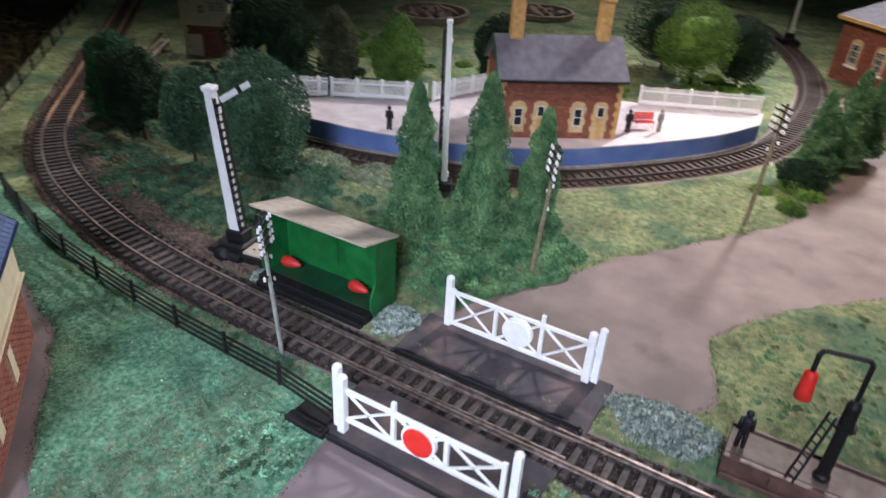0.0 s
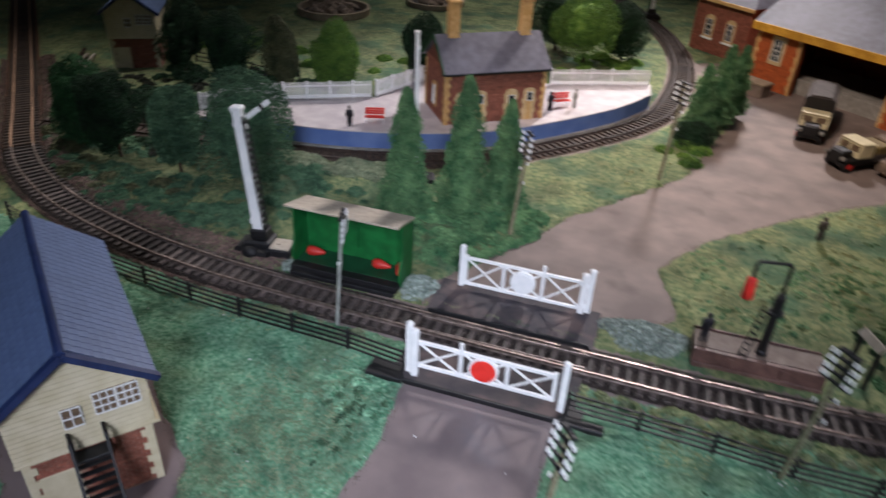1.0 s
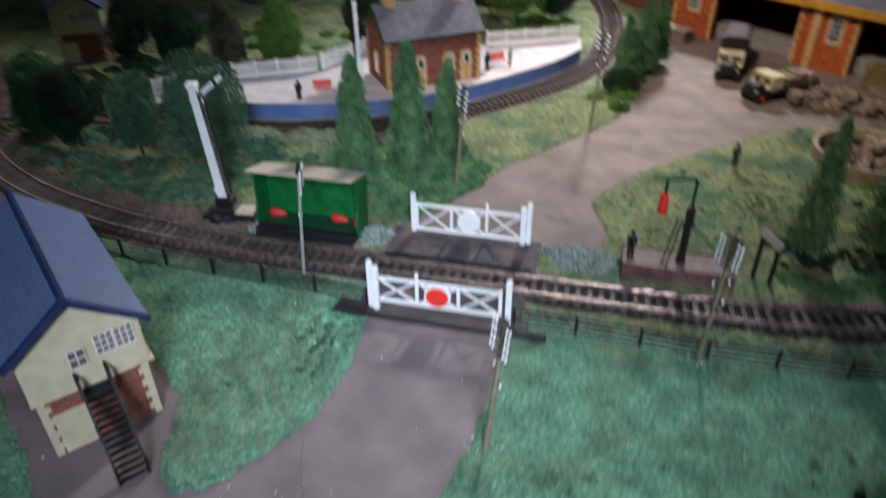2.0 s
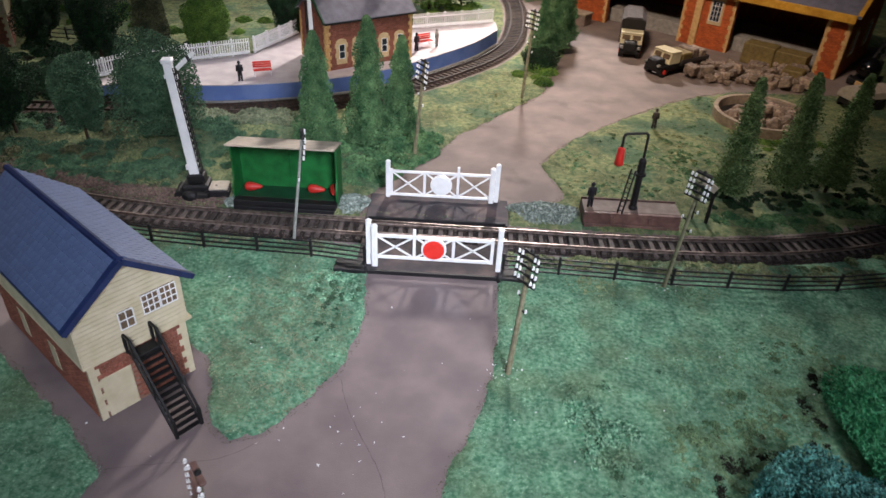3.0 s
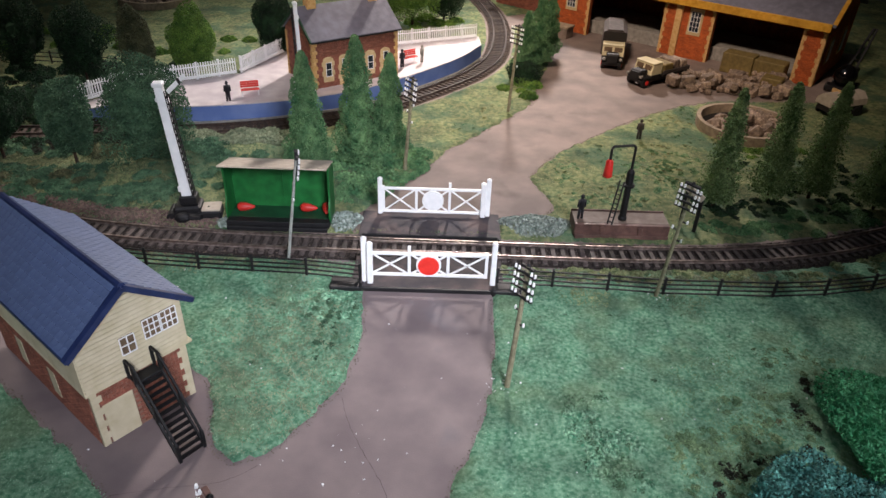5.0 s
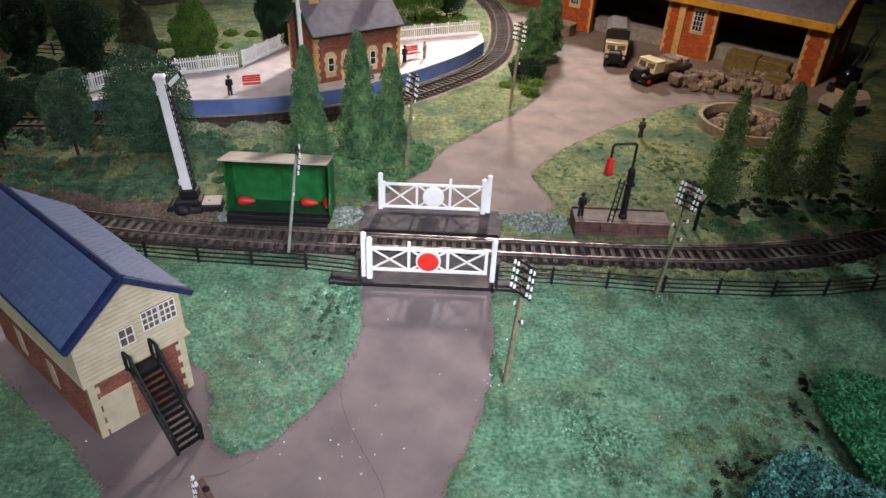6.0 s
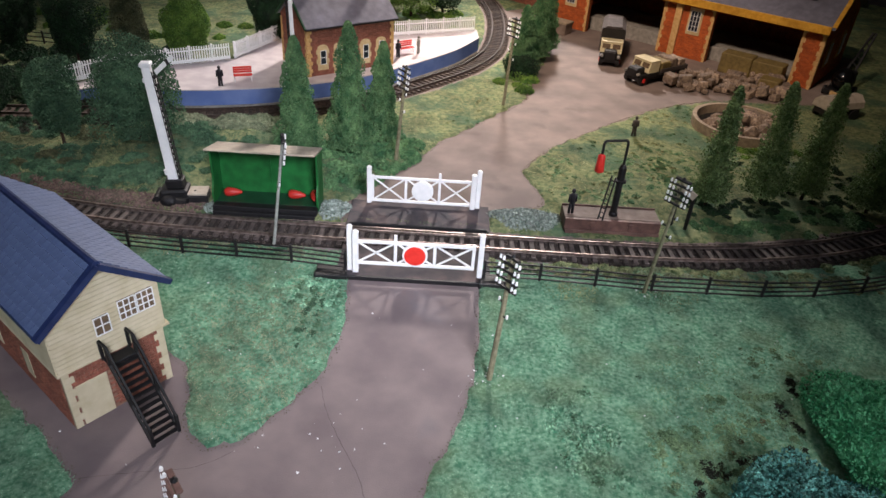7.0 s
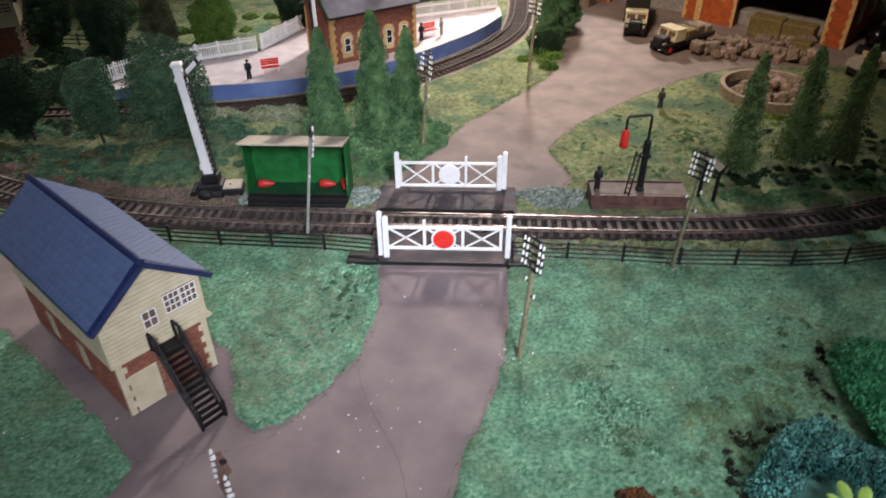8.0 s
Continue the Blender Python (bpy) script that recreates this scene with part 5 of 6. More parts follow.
def lorry(m, covered, label):
    g = empty("lorry", m, label, "lorry", "lorries")
    part("chassis", box(-0.0095, 0.0095, -0.030, 0.036, 0.005, 0.0085), M_BLACK, g)
    cab = part("cab", extrude([(-0.019, 0.0125), (-0.019, 0.0165), (-0.017, 0.0228), (-0.004, 0.0228), (-0.004, 0.0125)], "x", -0.0115, 0.0115), M_LORRYCREAM, g, "cream cab")
    part("cab_roof", box(-0.0118, 0.0118, -0.0180, -0.0035, 0.0230, 0.0244, 0.0007), M_LORRYCREAM, cab)
    for x in (-0.0055, 0.0055):
        w = part("windscreen", box(x - 0.0042, x + 0.0042, -0.0004, 0.0002, 0, 0.0048, 0), M_BOXPANE, cab, "grey windscreen pane")
        w.matrix_basis = pose(0, -0.0189, 0.0172, -16, 0, 0)
    part("cab_base", box(-0.0112, 0.0112, -0.0188, -0.0042, 0.0086, 0.0124), M_BLACK, g, "black lower cab")
    part("bonnet", box(-0.0068, 0.0068, -0.031, -0.0192, 0.0085, 0.0175, 0.0012), M_BLACK, g, "black bonnet")
    part("radiator", box(-0.0055, 0.0055, -0.0322, -0.0312, 0.0085, 0.0165, 0.0004), M_BLACK, g)
    for x in (-0.0088, 0.0088):
        part("headlamp", rod((x, -0.0325, 0.0125), (x, -0.0295, 0.0125), 0.0014, n=12), M_KERB, g)
        part("mudguard", box(x - 0.003, x + 0.003, -0.030, -0.0165, 0.0098, 0.0112, 0.0006), M_BLACK, g)
        for y in (-0.0235, 0.024):
            wh = part("wheel", rod((x - 0.0022, y, 0.0055), (x + 0.0022, y, 0.0055), 0.0055, n=18), M_BLACK, g)
            part("hub", rod((x - 0.0026, y, 0.0055), (x + 0.0026, y, 0.0055), 0.0024, n=12), M_RED, wh)
    part("bed", box(-0.0130, 0.0130, -0.0025, 0.0525 if covered else 0.0400, 0.0090, 0.0110), M_DARK, g)
    if covered:
        b = extrude([(-0.013, 0.0112), (-0.013, 0.032), (-0.008, 0.0365), (0.008, 0.0365), (0.013, 0.032), (0.013, 0.0112)], "y", -0.0022, 0.0520)
        part("canopy", b, M_LORRYGREY, g, "grey canvas canopy")
        part("canopy_front", box(-0.0122, 0.0122, -0.0030, -0.0024, 0.0246, 0.0345, 0), M_DARK, g)
    else:
        for x in (-0.0128, 0.0118):
            part("drop_side", box(x, x + 0.001, -0.0022, 0.0398, 0.0112, 0.0150), M_LORRYGREY, g)
        part("tailboard", box(-0.0117, 0.0117, 0.0386, 0.0396, 0.0112, 0.0150), M_LORRYGREY, g)
        part("load", box(-0.0112, 0.0108, 0.0005, 0.0150, 0.0113, 0.0205, 0.001), M_CRATE, g, "tan sacked load")
        part("load", box(-0.0105, 0.0095, 0.0165, 0.0265, 0.0113, 0.0220, 0.001), M_STONES, g, "grey-brown stone block load")
        part("load", box(-0.0085, 0.0105, 0.0278, 0.0375, 0.0113, 0.0205, 0.001), M_STONES, g, "grey-brown stone block load")
    return g


lorry(pose(0.2330, 0.5290, 0, 0, 0, -12) @ Matrix.Scale(1.2, 4), True, "vintage lorry with cream cab and grey canvas canopy")
lorry(pose(0.2720, 0.4560, 0, 0, 0, -55) @ Matrix.Scale(1.2, 4), False, "vintage flatbed lorry with cream cab and tan load")
for (x, y, w, d, h, rz) in ((0.395, 0.503, 0.040, 0.024, 0.026, -38), (0.426, 0.478, 0.038, 0.024, 0.025, -38), (0.415, 0.440, 0.024, 0.020, 0.016, -35)):
    o = part("crate", box(-w / 2, w / 2, -d / 2, d / 2, 0, h, 0.001), M_CRATE)
    o.matrix_world = pose(x, y, 0, 0, 0, rz)
    tagged(o, "olive-tan crate outside the goods shed", "crate", "crates in the yard")


# ---- figures: plain small shapes ----
def figurine(x, y, z, turn, material, label, h=0.0215):
    b = bmesh.new()
    for s in (-1, 1):
        rod((s * 0.0014, 0, 0), (s * 0.0011, 0, 0.45 * h), 0.0011, 0.0013, 8, b)
        rod((s * 0.0030, 0, 0.48 * h), (s * 0.0024, 0, 0.78 * h), 0.0008, 0.0010, 8, b)
    lathe([(0.0022, 0.40 * h), (0.0021, 0.6 * h), (0.0026, 0.76 * h), (0.0012, 0.82 * h)], 10, b)
    ball((0, 0, 0.91 * h), 0.0017, (1, 1, 1.15), 2, b)
    o = part("figurine", b, material, smooth=True)
    o.matrix_world = pose(x, y, z, 0, 0, turn)
    return tagged(o, label, "figurine", "figurines")


figurine(-0.2170, 0.2930, PZ, 20, M_COAT, "tiny dark painted figurine standing on the platform")
figurine(0.1195, 0.0820, 0.0126, 10, M_COAT, "tiny dark painted figurine standing on the plinth")
figurine(-0.0430, 0.4220, PZ, 30, M_COAT, "tiny dark painted figurine near the platform bench")
figurine(-0.0200, 0.4420, PZ, 60, M_KERB, "tiny grey painted figurine near the platform bench")
figurine(0.2110, 0.2690, 0.002, 0, M_LORRYGREY, "tiny grey-green figurine at the edge of the grass")


def bench(m):
    g = empty("platform_bench", m, "red slatted platform bench with white end frames", "bench", "platform benches")
    for k in range(3):
        part("slat", box(-0.0095, 0.0095, -0.0045 + k * 0.0022, -0.0027 + k * 0.0022, 0.0062, 0.0069, 0), M_RED, g)
    for k in range(3):
        part("back_slat", box(-0.0095, 0.0095, 0.0018, 0.0025, 0.0078 + k * 0.0024, 0.0097 + k * 0.0024, 0), M_RED, g)
    for x in (-0.0085, 0.0085):
        e = bar((x, -0.004, 0), (x, -0.004, 0.0061), 0.0007, 0.0009)
        bar((x, 0.0030, 0), (x, 0.0030, 0.0150), 0.0007, 0.0009, e)
        part("end_frame", e, M_WHITE, g)
    return g


bench(pose(-0.1990, 0.3130, PZ, 0, 0, 20))
bench(pose(-0.0350, 0.4420, PZ, 0, 0, 36))


# ---- undergrowth, gravel, grass fibres ----
def undergrowth(name, areas, material, label, seed, leaf=0.0014):
    """Low lumpy bushes over each (x, y, reach x, reach y, lumps, height)."""
    r = np.random.RandomState(seed)
    lumps_at, clouds = [], []
    for x, y, rx, ry, lumps, hh in areas:
        for i in range(lumps):
            cx, cy = x + rx * r.uniform(-1, 1), y + ry * r.uniform(-1, 1)
            rad = hh * r.uniform(0.6, 1.25)
            n = int(120 + 3.2e6 * rad * rad)
            d = r.normal(size=(n, 3))
            d /= np.linalg.norm(d, axis=1)[:, None]
            d[:, 2] = np.abs(d[:, 2])
            p = d * (rad * r.uniform(0.75, 1.05, n))[:, None] * np.array([1.15, 1.15, r.uniform(0.55, 0.9)]) + np.array([cx, cy, 0])
            lumps_at.append((cx, cy))
            clouds.append(p)
    C = np.array(lumps_at)
    P = np.vstack([p + np.array([0, 0, h - 0.002]) for p, h in zip(clouds, relief(C[:, 0], C[:, 1]))])
    v, f = crumbs(P, r.uniform(0.6, 1.5, len(P)) * leaf, seed)
    ob = raw(name, v.tolist(), f.tolist(), material)
    return tagged(ob, label, "undergrowth", kind="stuff")


undergrowth("undergrowth", [(-0.205, 0.225, 0.050, 0.022, 40, 0.0100), (-0.155, 0.230, 0.035, 0.018, 20, 0.0100)], M_MOSS, "pale lumpy moss-green undergrowth on the bank below the platform", 313)
undergrowth("undergrowth", [(-0.215, 0.190, 0.060, 0.015, 20, 0.0080), (-0.20, 0.150, 0.055, 0.028, 34, 0.0055), (-0.29, 0.125, 0.075, 0.022, 60, 0.0055)], M_SAGE, "lumpy sage-green undergrowth on the bank below the platform", 301)
undergrowth("undergrowth", [(-0.085, 0.165, 0.050, 0.030, 24, 0.0110), (-0.030, 0.200, 0.020, 0.022, 9, 0.0100)], M_CONIFER, "dark blue-green bushes round the feet of the conifers", 302)
# Dense dark scrub; it also puts the shade behind the trees into colour.
undergrowth("undergrowth", [(-0.43, 0.290, 0.09, 0.030, 60, 0.0100), (-0.42, 0.335, 0.10, 0.020, 40, 0.009), (-0.36, 0.230, 0.05, 0.02, 26, 0.009), (-0.43, 0.400, 0.08, 0.030, 50, 0.010), (-0.36, 0.440, 0.06, 0.02, 24, 0.009)], M_DARKLEAF, "dark scrub behind the trees, part of the shade there put into it", 310)
undergrowth("undergrowth", [(-0.36, 0.16, 0.07, 0.04, 16, 0.010), (-0.46, 0.20, 0.05, 0.03, 8, 0.011)], M_OLIVE, "dull olive scrub under the trees", 303)
undergrowth("undergrowth", [(-0.38, 0.145, 0.090, 0.018, 150, 0.0046), (-0.30, 0.110, 0.08, 0.016, 110, 0.0042), (-0.42, 0.205, 0.08, 0.024, 110, 0.0052)], M_SAGE, "dull grey-green brushwood under the trees by the track", 327)
# Low bushes, their dark flock also standing for shade under the conifers.
undergrowth("undergrowth", [(0.30, 0.128, 0.08, 0.020, 90, 0.0042), (0.36, 0.19, 0.06, 0.04, 60, 0.0050)], M_DARKLEAF, "dark scrub under the conifers beside the pit, also filling in their shade", 304)
# Brushwood made near black, so part of the trees' shade is in its colour.
undergrowth("undergrowth", [(-0.40, 0.255, 0.10, 0.030, 70, 0.0060), (-0.44, 0.345, 0.10, 0.035, 60, 0.0060), (-0.34, 0.21, 0.05, 0.02, 24, 0.006)], M_SCRUB, "brown-black brushwood under the trees, darkened with the shade there", 314)
undergrowth("undergrowth", [(0.35, 0.235, 0.05, 0.02, 10, 0.006)], M_LEAF, "low bright green tufts on the verge", 305, 0.0011)
undergrowth("undergrowth", [(0.11, 0.019, 0.055, 0.008, 60, 0.0036), (0.24, 0.020, 0.10, 0.009, 120, 0.0036), (0.36, 0.050, 0.05, 0.016, 50, 0.0040)], M_FARTURF, "pale grey-green tufts between fence and track", 306, 0.0012)
undergrowth("undergrowth", [(0.084, -0.110, 0.003, 0.005, 6, 0.0022), (0.093, -0.128, 0.005, 0.008, 9, 0.0024), (0.100, -0.150, 0.014, 0.016, 36, 0.0030), (0.104, -0.175, 0.010, 0.008, 10, 0.0030), (0.105, -0.106, 0.006, 0.004, 6, 0.0026)], M_SAGE, "dark fuzzy tufts in a streak across the grass", 307, 0.0007)
undergrowth("undergrowth", [(0.090, -0.122, 0.010, 0.018, 34, 0.0034), (0.103, -0.150, 0.014, 0.018, 40, 0.0040), (-0.068, -0.030, 0.022, 0.020, 40, 0.0034)], M_TURF, "raised fuzzy tufts in the grass", 317, 0.0010)
undergrowth("undergrowth", [(0.156, -0.144, 0.024, 0.016, 150, 0.0026), (0.196, -0.118, 0.024, 0.018, 130, 0.0026), (0.232, -0.072, 0.024, 0.014, 70, 0.0024), (0.150, -0.165, 0.016, 0.010, 40, 0.0024), (0.118, -0.196, 0.014, 0.006, 18, 0.0034)], M_BROWNTURF, "dull olive scrub tufts in the grass", 311, 0.0009)
undergrowth("undergrowth", [(0.175, -0.150, 0.020, 0.014, 14, 0.0022), (0.205, -0.112, 0.018, 0.014, 12, 0.0022)], M_OLIVE, "darker olive tufts in the worn grass", 315, 0.0008)
undergrowth("undergrowth", [(0.152, -0.180, 0.003, 0.014, 30, 0.0026), (0.166, -0.158, 0.008, 0.005, 34, 0.0026), (0.190, -0.150, 0.012, 0.004, 40, 0.0026), (0.211, -0.146, 0.006, 0.006, 34, 0.0026), (0.217, -0.118, 0.004, 0.012, 36, 0.0026), (0.234, -0.094, 0.007, 0.007, 34, 0.0026), (0.258, -0.081, 0.011, 0.004, 34, 0.0026)], M_SCRUB, "dark twiggy rim round the shrubs", 316, 0.0009)
undergrowth("undergrowth", [(-0.064, -0.026, 0.016, 0.016, 44, 0.0026), (-0.062, -0.060, 0.007, 0.022, 30, 0.0024), (-0.090, -0.075, 0.024, 0.035, 44, 0.0018), (0.18, -0.05, 0.08, 0.03, 24, 0.0016)], M_SAGE, "small dull green tufts in the lawn", 309, 0.0010)
undergrowth("undergrowth", [(0.214, 0.190, 0.010, 0.020, 70, 0.0026), (0.225, 0.205, 0.012, 0.010, 30, 0.0026)], M_CONIFER, "low blue-green tufts in the verge", 318, 0.0009)
undergrowth("undergrowth", [(0.20, 0.022, 0.12, 0.008, 60, 0.0034), (-0.17, 0.024, 0.09, 0.006, 60, 0.0026)], M_MOSS, "pale grey-green scatter along the track", 325, 0.0010)
undergrowth("undergrowth", [(0.150, 0.160, 0.040, 0.028, 70, 0.0026), (0.200, 0.215, 0.050, 0.040, 90, 0.0026), (0.265, 0.290, 0.040, 0.040, 60, 0.0028), (0.300, 0.345, 0.050, 0.018, 50, 0.0026), (0.030, 0.270, 0.030, 0.022, 30, 0.0024), (0.070, 0.350, 0.020, 0.040, 30, 0.0024)], M_FARTURF, "lumpy yellow-green tufts over the verges", 320, 0.0010)
undergrowth("undergrowth", [(0.205, 0.185, 0.024, 0.034, 60, 0.0030), (0.160, 0.135, 0.040, 0.014, 50, 0.0028), (0.125, 0.185, 0.012, 0.028, 30, 0.0028), (0.250, 0.200, 0.034, 0.044, 70, 0.0032)], M_MIDTURF, "mid-green tufts over the verge", 321, 0.0010)
undergrowth("undergrowth", [(-0.080, 0.130, 0.040, 0.016, 60, 0.0046), (-0.015, 0.170, 0.022, 0.024, 40, 0.0040), (-0.030, 0.140, 0.016, 0.014, 24, 0.0036)], M_CONIFER, "low teal-green tufts behind the shelter", 322, 0.0010)
undergrowth("undergrowth", [(-0.085, -0.020, 0.036, 0.024, 60, 0.0020), (-0.110, -0.090, 0.022, 0.040, 60, 0.0018), (-0.055, -0.085, 0.012, 0.045, 40, 0.0018), (0.075, -0.060, 0.022, 0.040, 50, 0.0017), (0.150, -0.070, 0.060, 0.050, 110, 0.0017), (0.060, -0.160, 0.030, 0.030, 40, 0.0017)], M_SAGE, "dull green flecks of turf in the lawns", 323, 0.0007)
undergrowth("undergrowth", [(0.083, -0.106, 0.003, 0.006, 14, 0.0015), (0.092, -0.126, 0.004, 0.009, 18, 0.0015), (0.112, -0.150, 0.003, 0.012, 18, 0.0015), (0.088, -0.150, 0.003, 0.010, 14, 0.0014), (0.106, -0.168, 0.006, 0.004, 12, 0.0016)], M_SCRUB, "dark brown wisps along a seam in the lawn", 326, 0.0007)
undergrowth("undergrowth", [(0.102, -0.1965, 0.007, 0.004, 16, 0.0040)], M_TWIG, "rust-brown twiggy clump at the edge of the board", 324, 0.0012)
# Scrub laid to darken ground that lies in the conifers' shadow.
undergrowth("undergrowth", [(0.28, 0.092, 0.06, 0.008, 34, 0.0050), (0.34, 0.12, 0.04, 0.012, 18, 0.006)], M_CONIFER, "teal-green scrub along the track, standing in for conifer shadow", 312, 0.0012)
undergrowth("undergrowth", [(0.10, 0.40, 0.02, 0.03, 8, 0.010), (0.0, 0.66, 0.05, 0.05, 14, 0.012), (-0.15, 0.60, 0.10, 0.04, 16, 0.010), (-0.36, 0.53, 0.10, 0.04, 18, 0.010), (-0.55, 0.55, 0.08, 0.06, 16, 0.012)], M_LEAF, "rough green scrub behind the station", 308)


def gravel(name, areas, label, material, seed, size=0.0011):
    r = np.random.RandomState(seed)
    P = []
    for x, y, rx, ry, n, z in areas:
        a, q = r.uniform(0, 6.283, n), np.sqrt(r.uniform(0, 1, n))
        P.append(np.stack([x + rx * q * np.cos(a) * (1 + 0.2 * np.sin(3 * a)), y + ry * q * np.sin(a), z * (1 - q * q) + 0.0004 + r.uniform(0, 0.0012, n)], 1))
    P = np.vstack(P)
    v, f = crumbs(P, r.uniform(0.5, 1.5, len(P)) * size, seed)
    return tagged(raw(name, v.tolist(), f.tolist(), material), label, "gravel", kind="stuff")


gravel("gravel", [(0.086, 0.086, 0.030, 0.018, 2600, 0.0045), (-0.070, 0.084, 0.014, 0.016, 1100, 0.0035), (-0.160, 0.078, 0.012, 0.010, 500, 0.001)], "pale grey-green gravel patch beside the crossing", M_GRIT, 401)


gravel("soil", [(-0.225, 0.088, 0.060, 0.012, 3200, 0.0008), (-0.31, 0.108, 0.05, 0.010, 1800, 0.0008), (-0.585, 0.345, 0.085, 0.05, 6000, 0.0008), (-0.50, 0.245, 0.05, 0.03, 2500, 0.0006), (-0.12, 0.72, 0.14, 0.06, 5000, 0.0010)], "dark brown soil beside the track", M_SOIL, 402, 0.0008)


def track_shoulder():
    """Purple-brown crumbs beside the curved track."""
    r = np.random.RandomState(31)
    L = MAIN[(MAIN[:, 0] > -0.70) & (MAIN[:, 0] < -0.165)]
    n = 26000
    k = r.randint(0, len(L) - 1, n)
    t = r.uniform(0, 1, n)[:, None]
    p = L[k] * (1 - t) + L[k + 1] * t
    d = L[k + 1] - L[k]
    d /= np.linalg.norm(d, axis=1)[:, None]
    off = 0.0155 + 0.020 * r.uniform(0, 1, n) ** 1.4
    off = np.where(r.uniform(0, 1, n) < 0.28, -0.0155 - 0.008 * r.uniform(0, 1, n), off)
    p = p + np.stack([-d[:, 1], d[:, 0]], 1) * off[:, None]
    P = np.column_stack([p, relief(p[:, 0], p[:, 1]) + 0.0004 + r.uniform(0, 0.0006, n)])
    v, f = crumbs(P, r.uniform(0.4, 1.2, n) * 0.0011, 32)
    return tagged(raw("soil", v.tolist(), f.tolist(), M_SHOULDER), "purple-brown soil shoulder beside the curved track", "soil", kind="stuff")


track_shoulder()


def soil_edge():
    """Brown crumbs along the ragged rim between grass and road."""
    r = np.random.RandomState(21)
    P = []
    for poly in (NEAR_ROAD, FAR_ROAD):
        n = 240000
        X, Y = r.uniform(-0.28, 0.34, n), r.uniform(-0.24, 0.42, n)
        d = area_distance(X, Y, poly) + 0.35 * 0.004 * waves(X, Y, 0.02, 3)
        k = (d > -0.0016) & (d < 0.0022)
        P.append(np.stack([X[k], Y[k], np.maximum(relief(X[k], Y[k]), 0) + 0.0001], 1))
    P = np.vstack(P)
    v, f = crumbs(P, r.uniform(0.4, 1.2, len(P)) * 0.00046, 22)
    return tagged(raw("soil_edge", v.tolist(), f.tolist(), M_SOIL), "brown crumbly soil along the road edges", "soil", kind="stuff")


soil_edge()


def ballast_stones():
    r = np.random.RandomState(7)
    P = []
    for line, lo, hi in ((MAIN, -0.60, 0.45), (LOOP, -0.4, 0.12)):
        L = line[(line[:, 0] > lo) & (line[:, 0] < hi)]
        n = 24000 if lo == -0.60 else 9000
        k = r.randint(0, len(L) - 1, n)
        t = r.uniform(0, 1, n)[:, None]
        p = L[k] * (1 - t) + L[k + 1] * t
        d = L[k + 1] - L[k]
        d /= np.linalg.norm(d, axis=1)[:, None]
        s = r.uniform(-0.0195, 0.0195, n)
        z = np.where(np.abs(s) < 0.016, 0.0006, 0.0006 - (np.abs(s) - 0.016) * 0.6)
        P.append(np.column_stack([p + np.stack([-d[:, 1], d[:, 0]], 1) * s[:, None], z + r.uniform(0, 0.0003, n)]))
    P = np.vstack(P)
    v, f = crumbs(P, r.uniform(0.4, 1.1, len(P)) * 0.0010, 8)
    return tagged(raw("ballast_grains", v.tolist(), f.tolist(), M_GRAINS), "fine dark ballast grains between the sleepers", "ballast", kind="stuff")


ballast_stones()


def fibres(name, x0, x1, y0, y1, n, material, label, seed, length=0.0017, oval=False):
    """Short lying and standing flock fibres wherever the grass sheet shows."""
    r = np.random.RandomState(seed)
    X, Y = r.uniform(x0, x1, n), r.uniform(y0, y1, n)
    Z = relief(X, Y)
    keep = Z > 0.0004
    if oval:
        q = ((2 * X - x0 - x1) / (x1 - x0)) ** 2 + ((2 * Y - y0 - y1) / (y1 - y0)) ** 2
        keep &= q + 0.5 * waves(X, Y, 0.012, seed) < r.uniform(0, 1, n)
    X, Y, Z = X[keep], Y[keep], Z[keep]
    n = len(X)
    a, up = r.uniform(0, 6.283, n), r.uniform(0.15, 0.9, n)
    ln = length * r.uniform(0.5, 1.4, n)
    dx, dy, dz = np.cos(a) * np.sqrt(1 - up ** 2) * ln, np.sin(a) * np.sqrt(1 - up ** 2) * ln, up * ln * 0.7
    wx, wy = -np.sin(a) * 0.00028, np.cos(a) * 0.00028
    A = np.stack([X - wx, Y - wy, Z - 0.0001], 1)
    B = np.stack([X + wx, Y + wy, Z - 0.0001], 1)
    C = np.stack([X + dx, Y + dy, Z + dz], 1)
    v = np.stack([A, B, C], 1).reshape(-1, 3)
    f = np.arange(3 * n).reshape(-1, 3)
    return tagged(raw(name, v.tolist(), f.tolist(), material), label, "grass", kind="stuff")


fibres("grass", -0.34, 0.34, -0.26, 0.045, 130000, M_TURF, "short blue-green static grass fibres", 501, 0.0014)
for i, (a, b, c, d, nn) in enumerate(((0.135, 0.215, -0.130, -0.060, 5000), (0.13, 0.24, -0.20, -0.105, 11000), (0.205, 0.30, -0.13, -0.03, 6000), (-0.13, -0.055, -0.10, 0.0, 3500))):
    fibres("grass", a, b, c, d, nn, M_BROWNTURF, "worn olive-brown patch in the static grass", 520 + i, 0.0016, True)
fibres("grass", -0.140, -0.040, -0.16, 0.010, 34000, M_MOSS, "sage-coloured worn patch in the static grass", 540, 0.0015, True)
for i, (a, b, c, d, nn) in enumerate(((0.088, 0.135, -0.022, 0.004, 1400), (0.155, 0.200, -0.026, 0.0, 1300), (0.055, 0.35, 0.006, 0.032, 9000), (-0.28, -0.06, 0.004, 0.030, 5000))):
    fibres("grass", a, b, c, d, nn, M_FARTURF, "pale yellow-green tufts of static grass", 530 + i, 0.0024, True)
fibres("grass", -0.60, 0.48, 0.065, 0.42, 160000, M_FARTURF, "short yellow-green static grass fibres", 502, 0.0018)

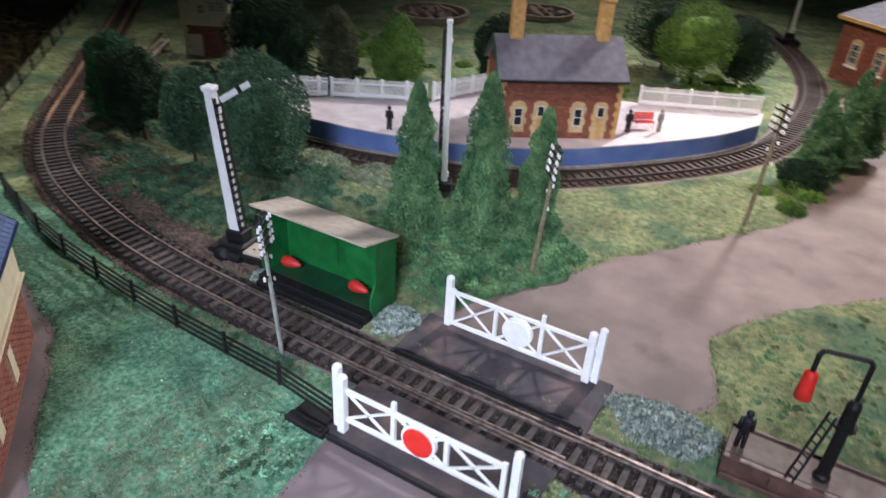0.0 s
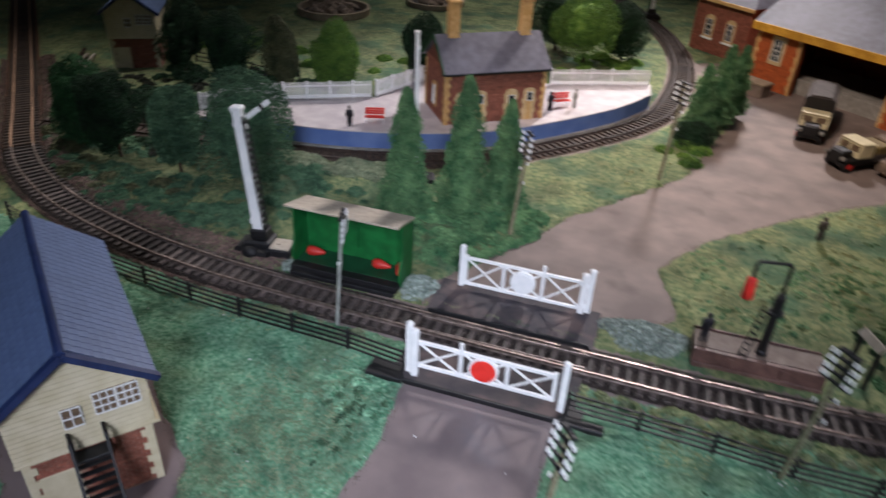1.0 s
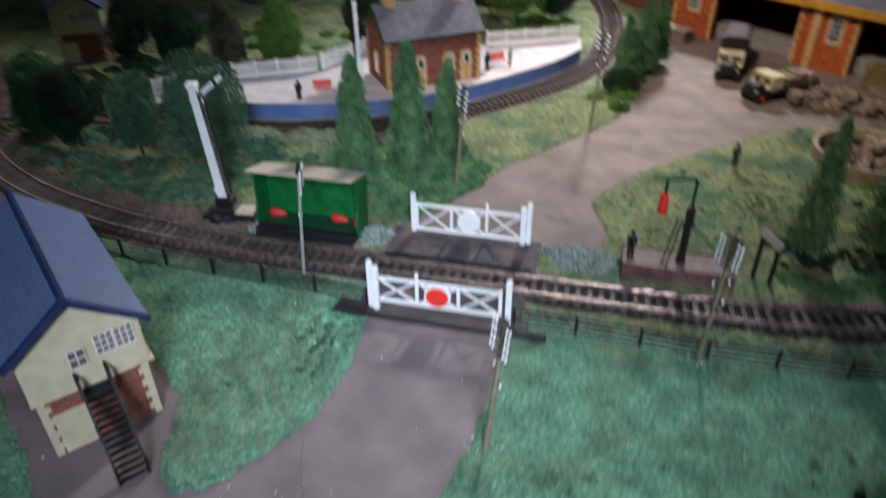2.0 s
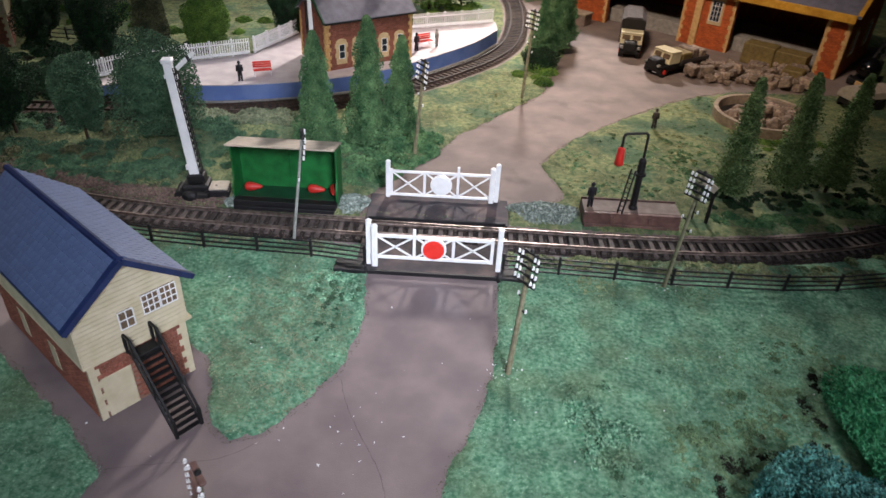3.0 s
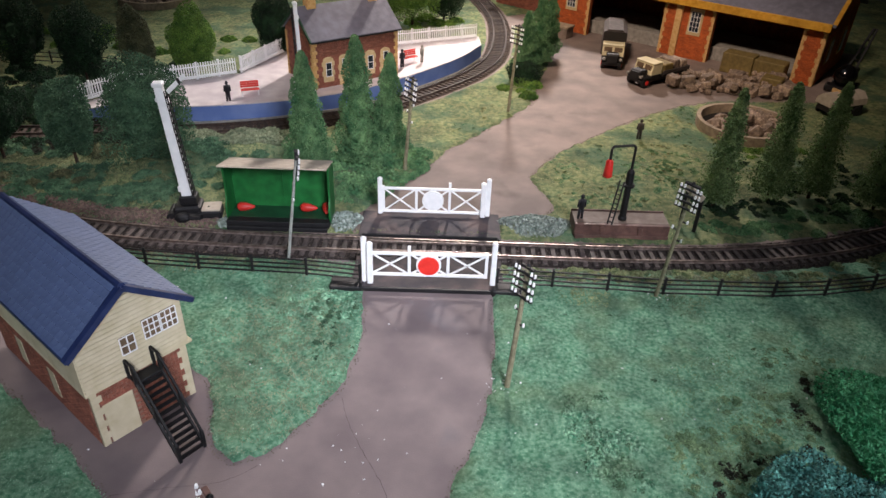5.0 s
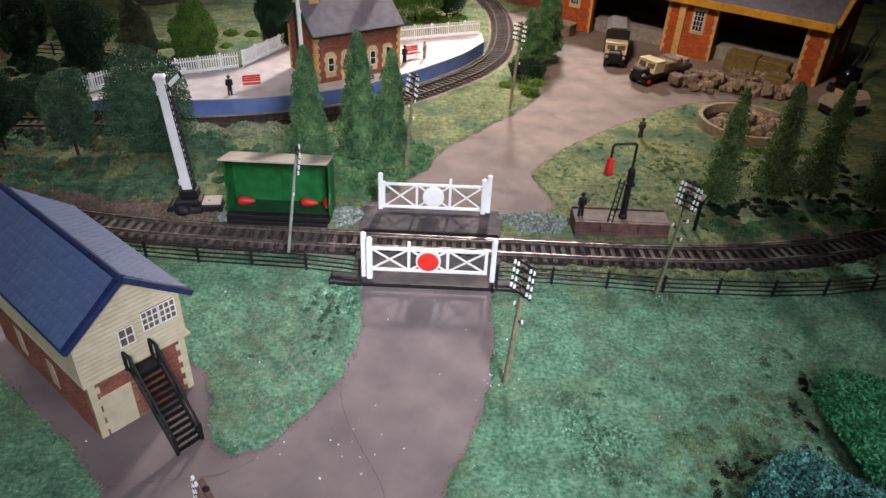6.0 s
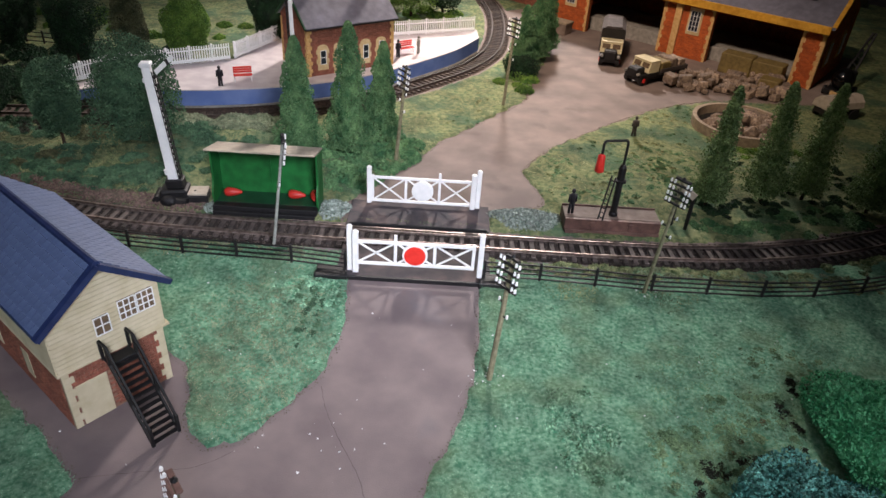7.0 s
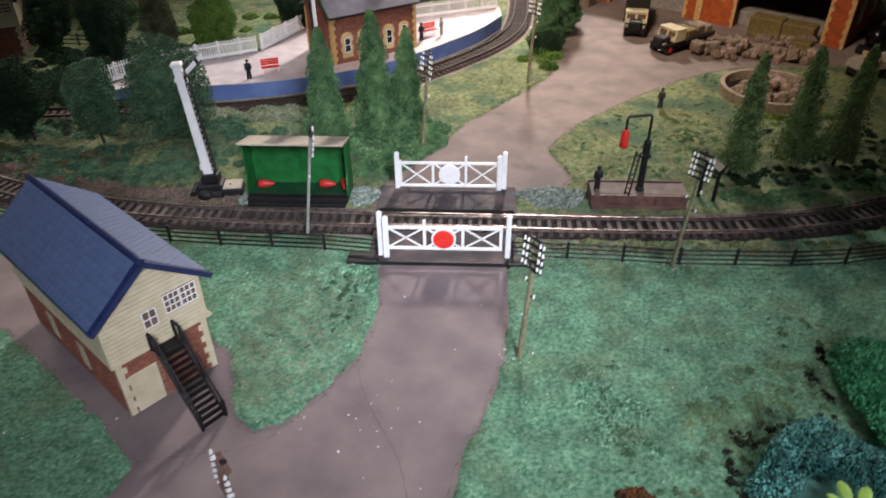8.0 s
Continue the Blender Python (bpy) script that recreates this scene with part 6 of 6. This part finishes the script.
fibres("grass", -0.47, -0.21, 0.09, 0.27, 46000, M_OLIVE, "dull olive static grass under the trees", 544, 0.0026)
fibres("grass", -1.05, -0.44, 0.02, 0.76, 90000, M_OLIVEDRY, "dry olive-brown static grass along the board edge", 543, 0.0024)
fibres("grass", -0.33, -0.01, 0.085, 0.215, 26000, M_SAGE, "dull green static grass on the bank behind the shelter", 541, 0.0026, True)
fibres("grass", -0.12, 0.03, 0.11, 0.22, 9000, M_CONIFER, "blue-green static grass round the conifers", 542, 0.0026, True)

# pale crumbs lying about on road and grass
r = np.random.RandomState(11)
P = np.column_stack([r.uniform(-0.26, 0.26, 170), r.uniform(-0.22, 0.06, 170), np.zeros(170)])
for cx, cy, sd, k in ((0.047, -0.098, 0.005, 34), (0.163, -0.006, 0.005, 22), (-0.035, -0.155, 0.012, 16)):
    P = np.vstack([P, np.column_stack([r.normal(cx, sd, k), r.normal(cy, sd, k), np.zeros(k)])])
P[:, 2] = np.maximum(relief(P[:, 0], P[:, 1]), 0) + 0.0002
v, f = crumbs(P, r.uniform(0.3, 1.0, len(P)) ** 2.5 * 0.0010, 12)
tagged(raw("paint_flecks", v.tolist(), f.tolist(), M_WHITE), "tiny white crumbs scattered on grass and road", "debris", kind="stuff")


# ---- tarpaulined cart and black yard crane by the shed end ----
cart = empty("cart", pose(0.462, 0.362, 0, 0, 0, 20), "small cart with a tan tarpaulin over its load", "cart")
part("body", box(-0.024, 0.024, -0.010, 0.010, 0.007, 0.014), M_DARK, cart)
part("tarpaulin", extrude([(-0.012, 0.0142), (-0.011, 0.021), (-0.004, 0.027), (0.004, 0.027), (0.011, 0.021), (0.012, 0.0142)], "x", -0.026, 0.026), M_TAN, cart, "tan tarpaulin cover")
part("strap", box(-0.006, -0.003, -0.0125, 0.0125, 0.0142, 0.0282), M_STONE, cart)
for x in (-0.015, 0.015):
    for y in (-0.0118, 0.0118):
        part("wheel", rod((x, y - 0.001, 0.0065), (x, y + 0.001, 0.0065), 0.0065, n=18), M_BLACK, cart)

ycrane = empty("yard_crane", pose(0.505, 0.445, 0, 0, 0, 45), "black yard crane with a round boiler and lattice jib", "crane")
part("carriage", box(-0.020, 0.020, -0.012, 0.012, 0.003, 0.009), M_BLACK, ycrane)
part("boiler", ball((-0.006, -0.002, 0.021), 0.0135, (1.1, 1, 1), 3), M_BOILER, ycrane, "glossy black round boiler", smooth=True)
part("cabin", box(0.004, 0.018, -0.009, 0.009, 0.0092, 0.028), M_BLACK, ycrane)
for y in (-0.005, 0.005):
    part("jib_beam", bar((0.012, y, 0.020), (0.060, y * 0.4, 0.066), 0.0022, 0.0022), M_BLACK, ycrane)
for k in range(6):
    t0 = (k + 0.5) / 6.5
    part("jib_brace", bar((0.012 + 0.048 * t0, -0.005 + 0.003 * t0, 0.020 + 0.046 * t0), (0.012 + 0.048 * (t0 + 0.1), 0.005 - 0.003 * t0, 0.020 + 0.046 * (t0 + 0.1)), 0.0012, 0.0012), M_BLACK, ycrane)
part("stay", rod((-0.006, 0, 0.034), (0.060, 0, 0.066), 0.0008), M_BLACK, ycrane)
for x in (-0.013, 0.013):
    for y in (-0.0135, 0.0135):
        part("wheel", rod((x, y - 0.0012, 0.0055), (x, y + 0.0012, 0.0055), 0.0055, n=18), M_BLACK, ycrane)

# white name board with black posts at the track side
board2 = empty("lineside_sign", pose(0.2085, 0.0870, 0, 0, 0, -35), "small pale lineside board leaning on black posts", "sign")
part("panel", bar((-0.0075, 0, 0.039), (0.0075, 0, 0.032), 0.0058, 0.0012), M_TAN, board2)
for x, z in ((-0.006, 0.036), (0.006, 0.031)):
    part("leg", bar((x, 0.0014, 0), (x, 0.0014, z), 0.0026, 0.0022), M_BLACK, board2)


# ---- timber by the far signal box ----
for i in range(9):
    o = part("log", rod((-0.012, 0, 0), (0.014, 0, 0.002), 0.0022, 0.0019, 9), M_TAN if i % 2 else M_TRUNK)
    o.matrix_world = pose(-0.612 + 0.0045 * (i % 4), 0.365 + 0.005 * (i // 4) - 0.002 * (i % 3), 0.0042 + 0.0036 * (i // 4), 0, -20 - 6 * (i % 3), 60 + 9 * (i % 5))
    tagged(o, "pale cut log in the timber heap by the track", "log", "timber heap")
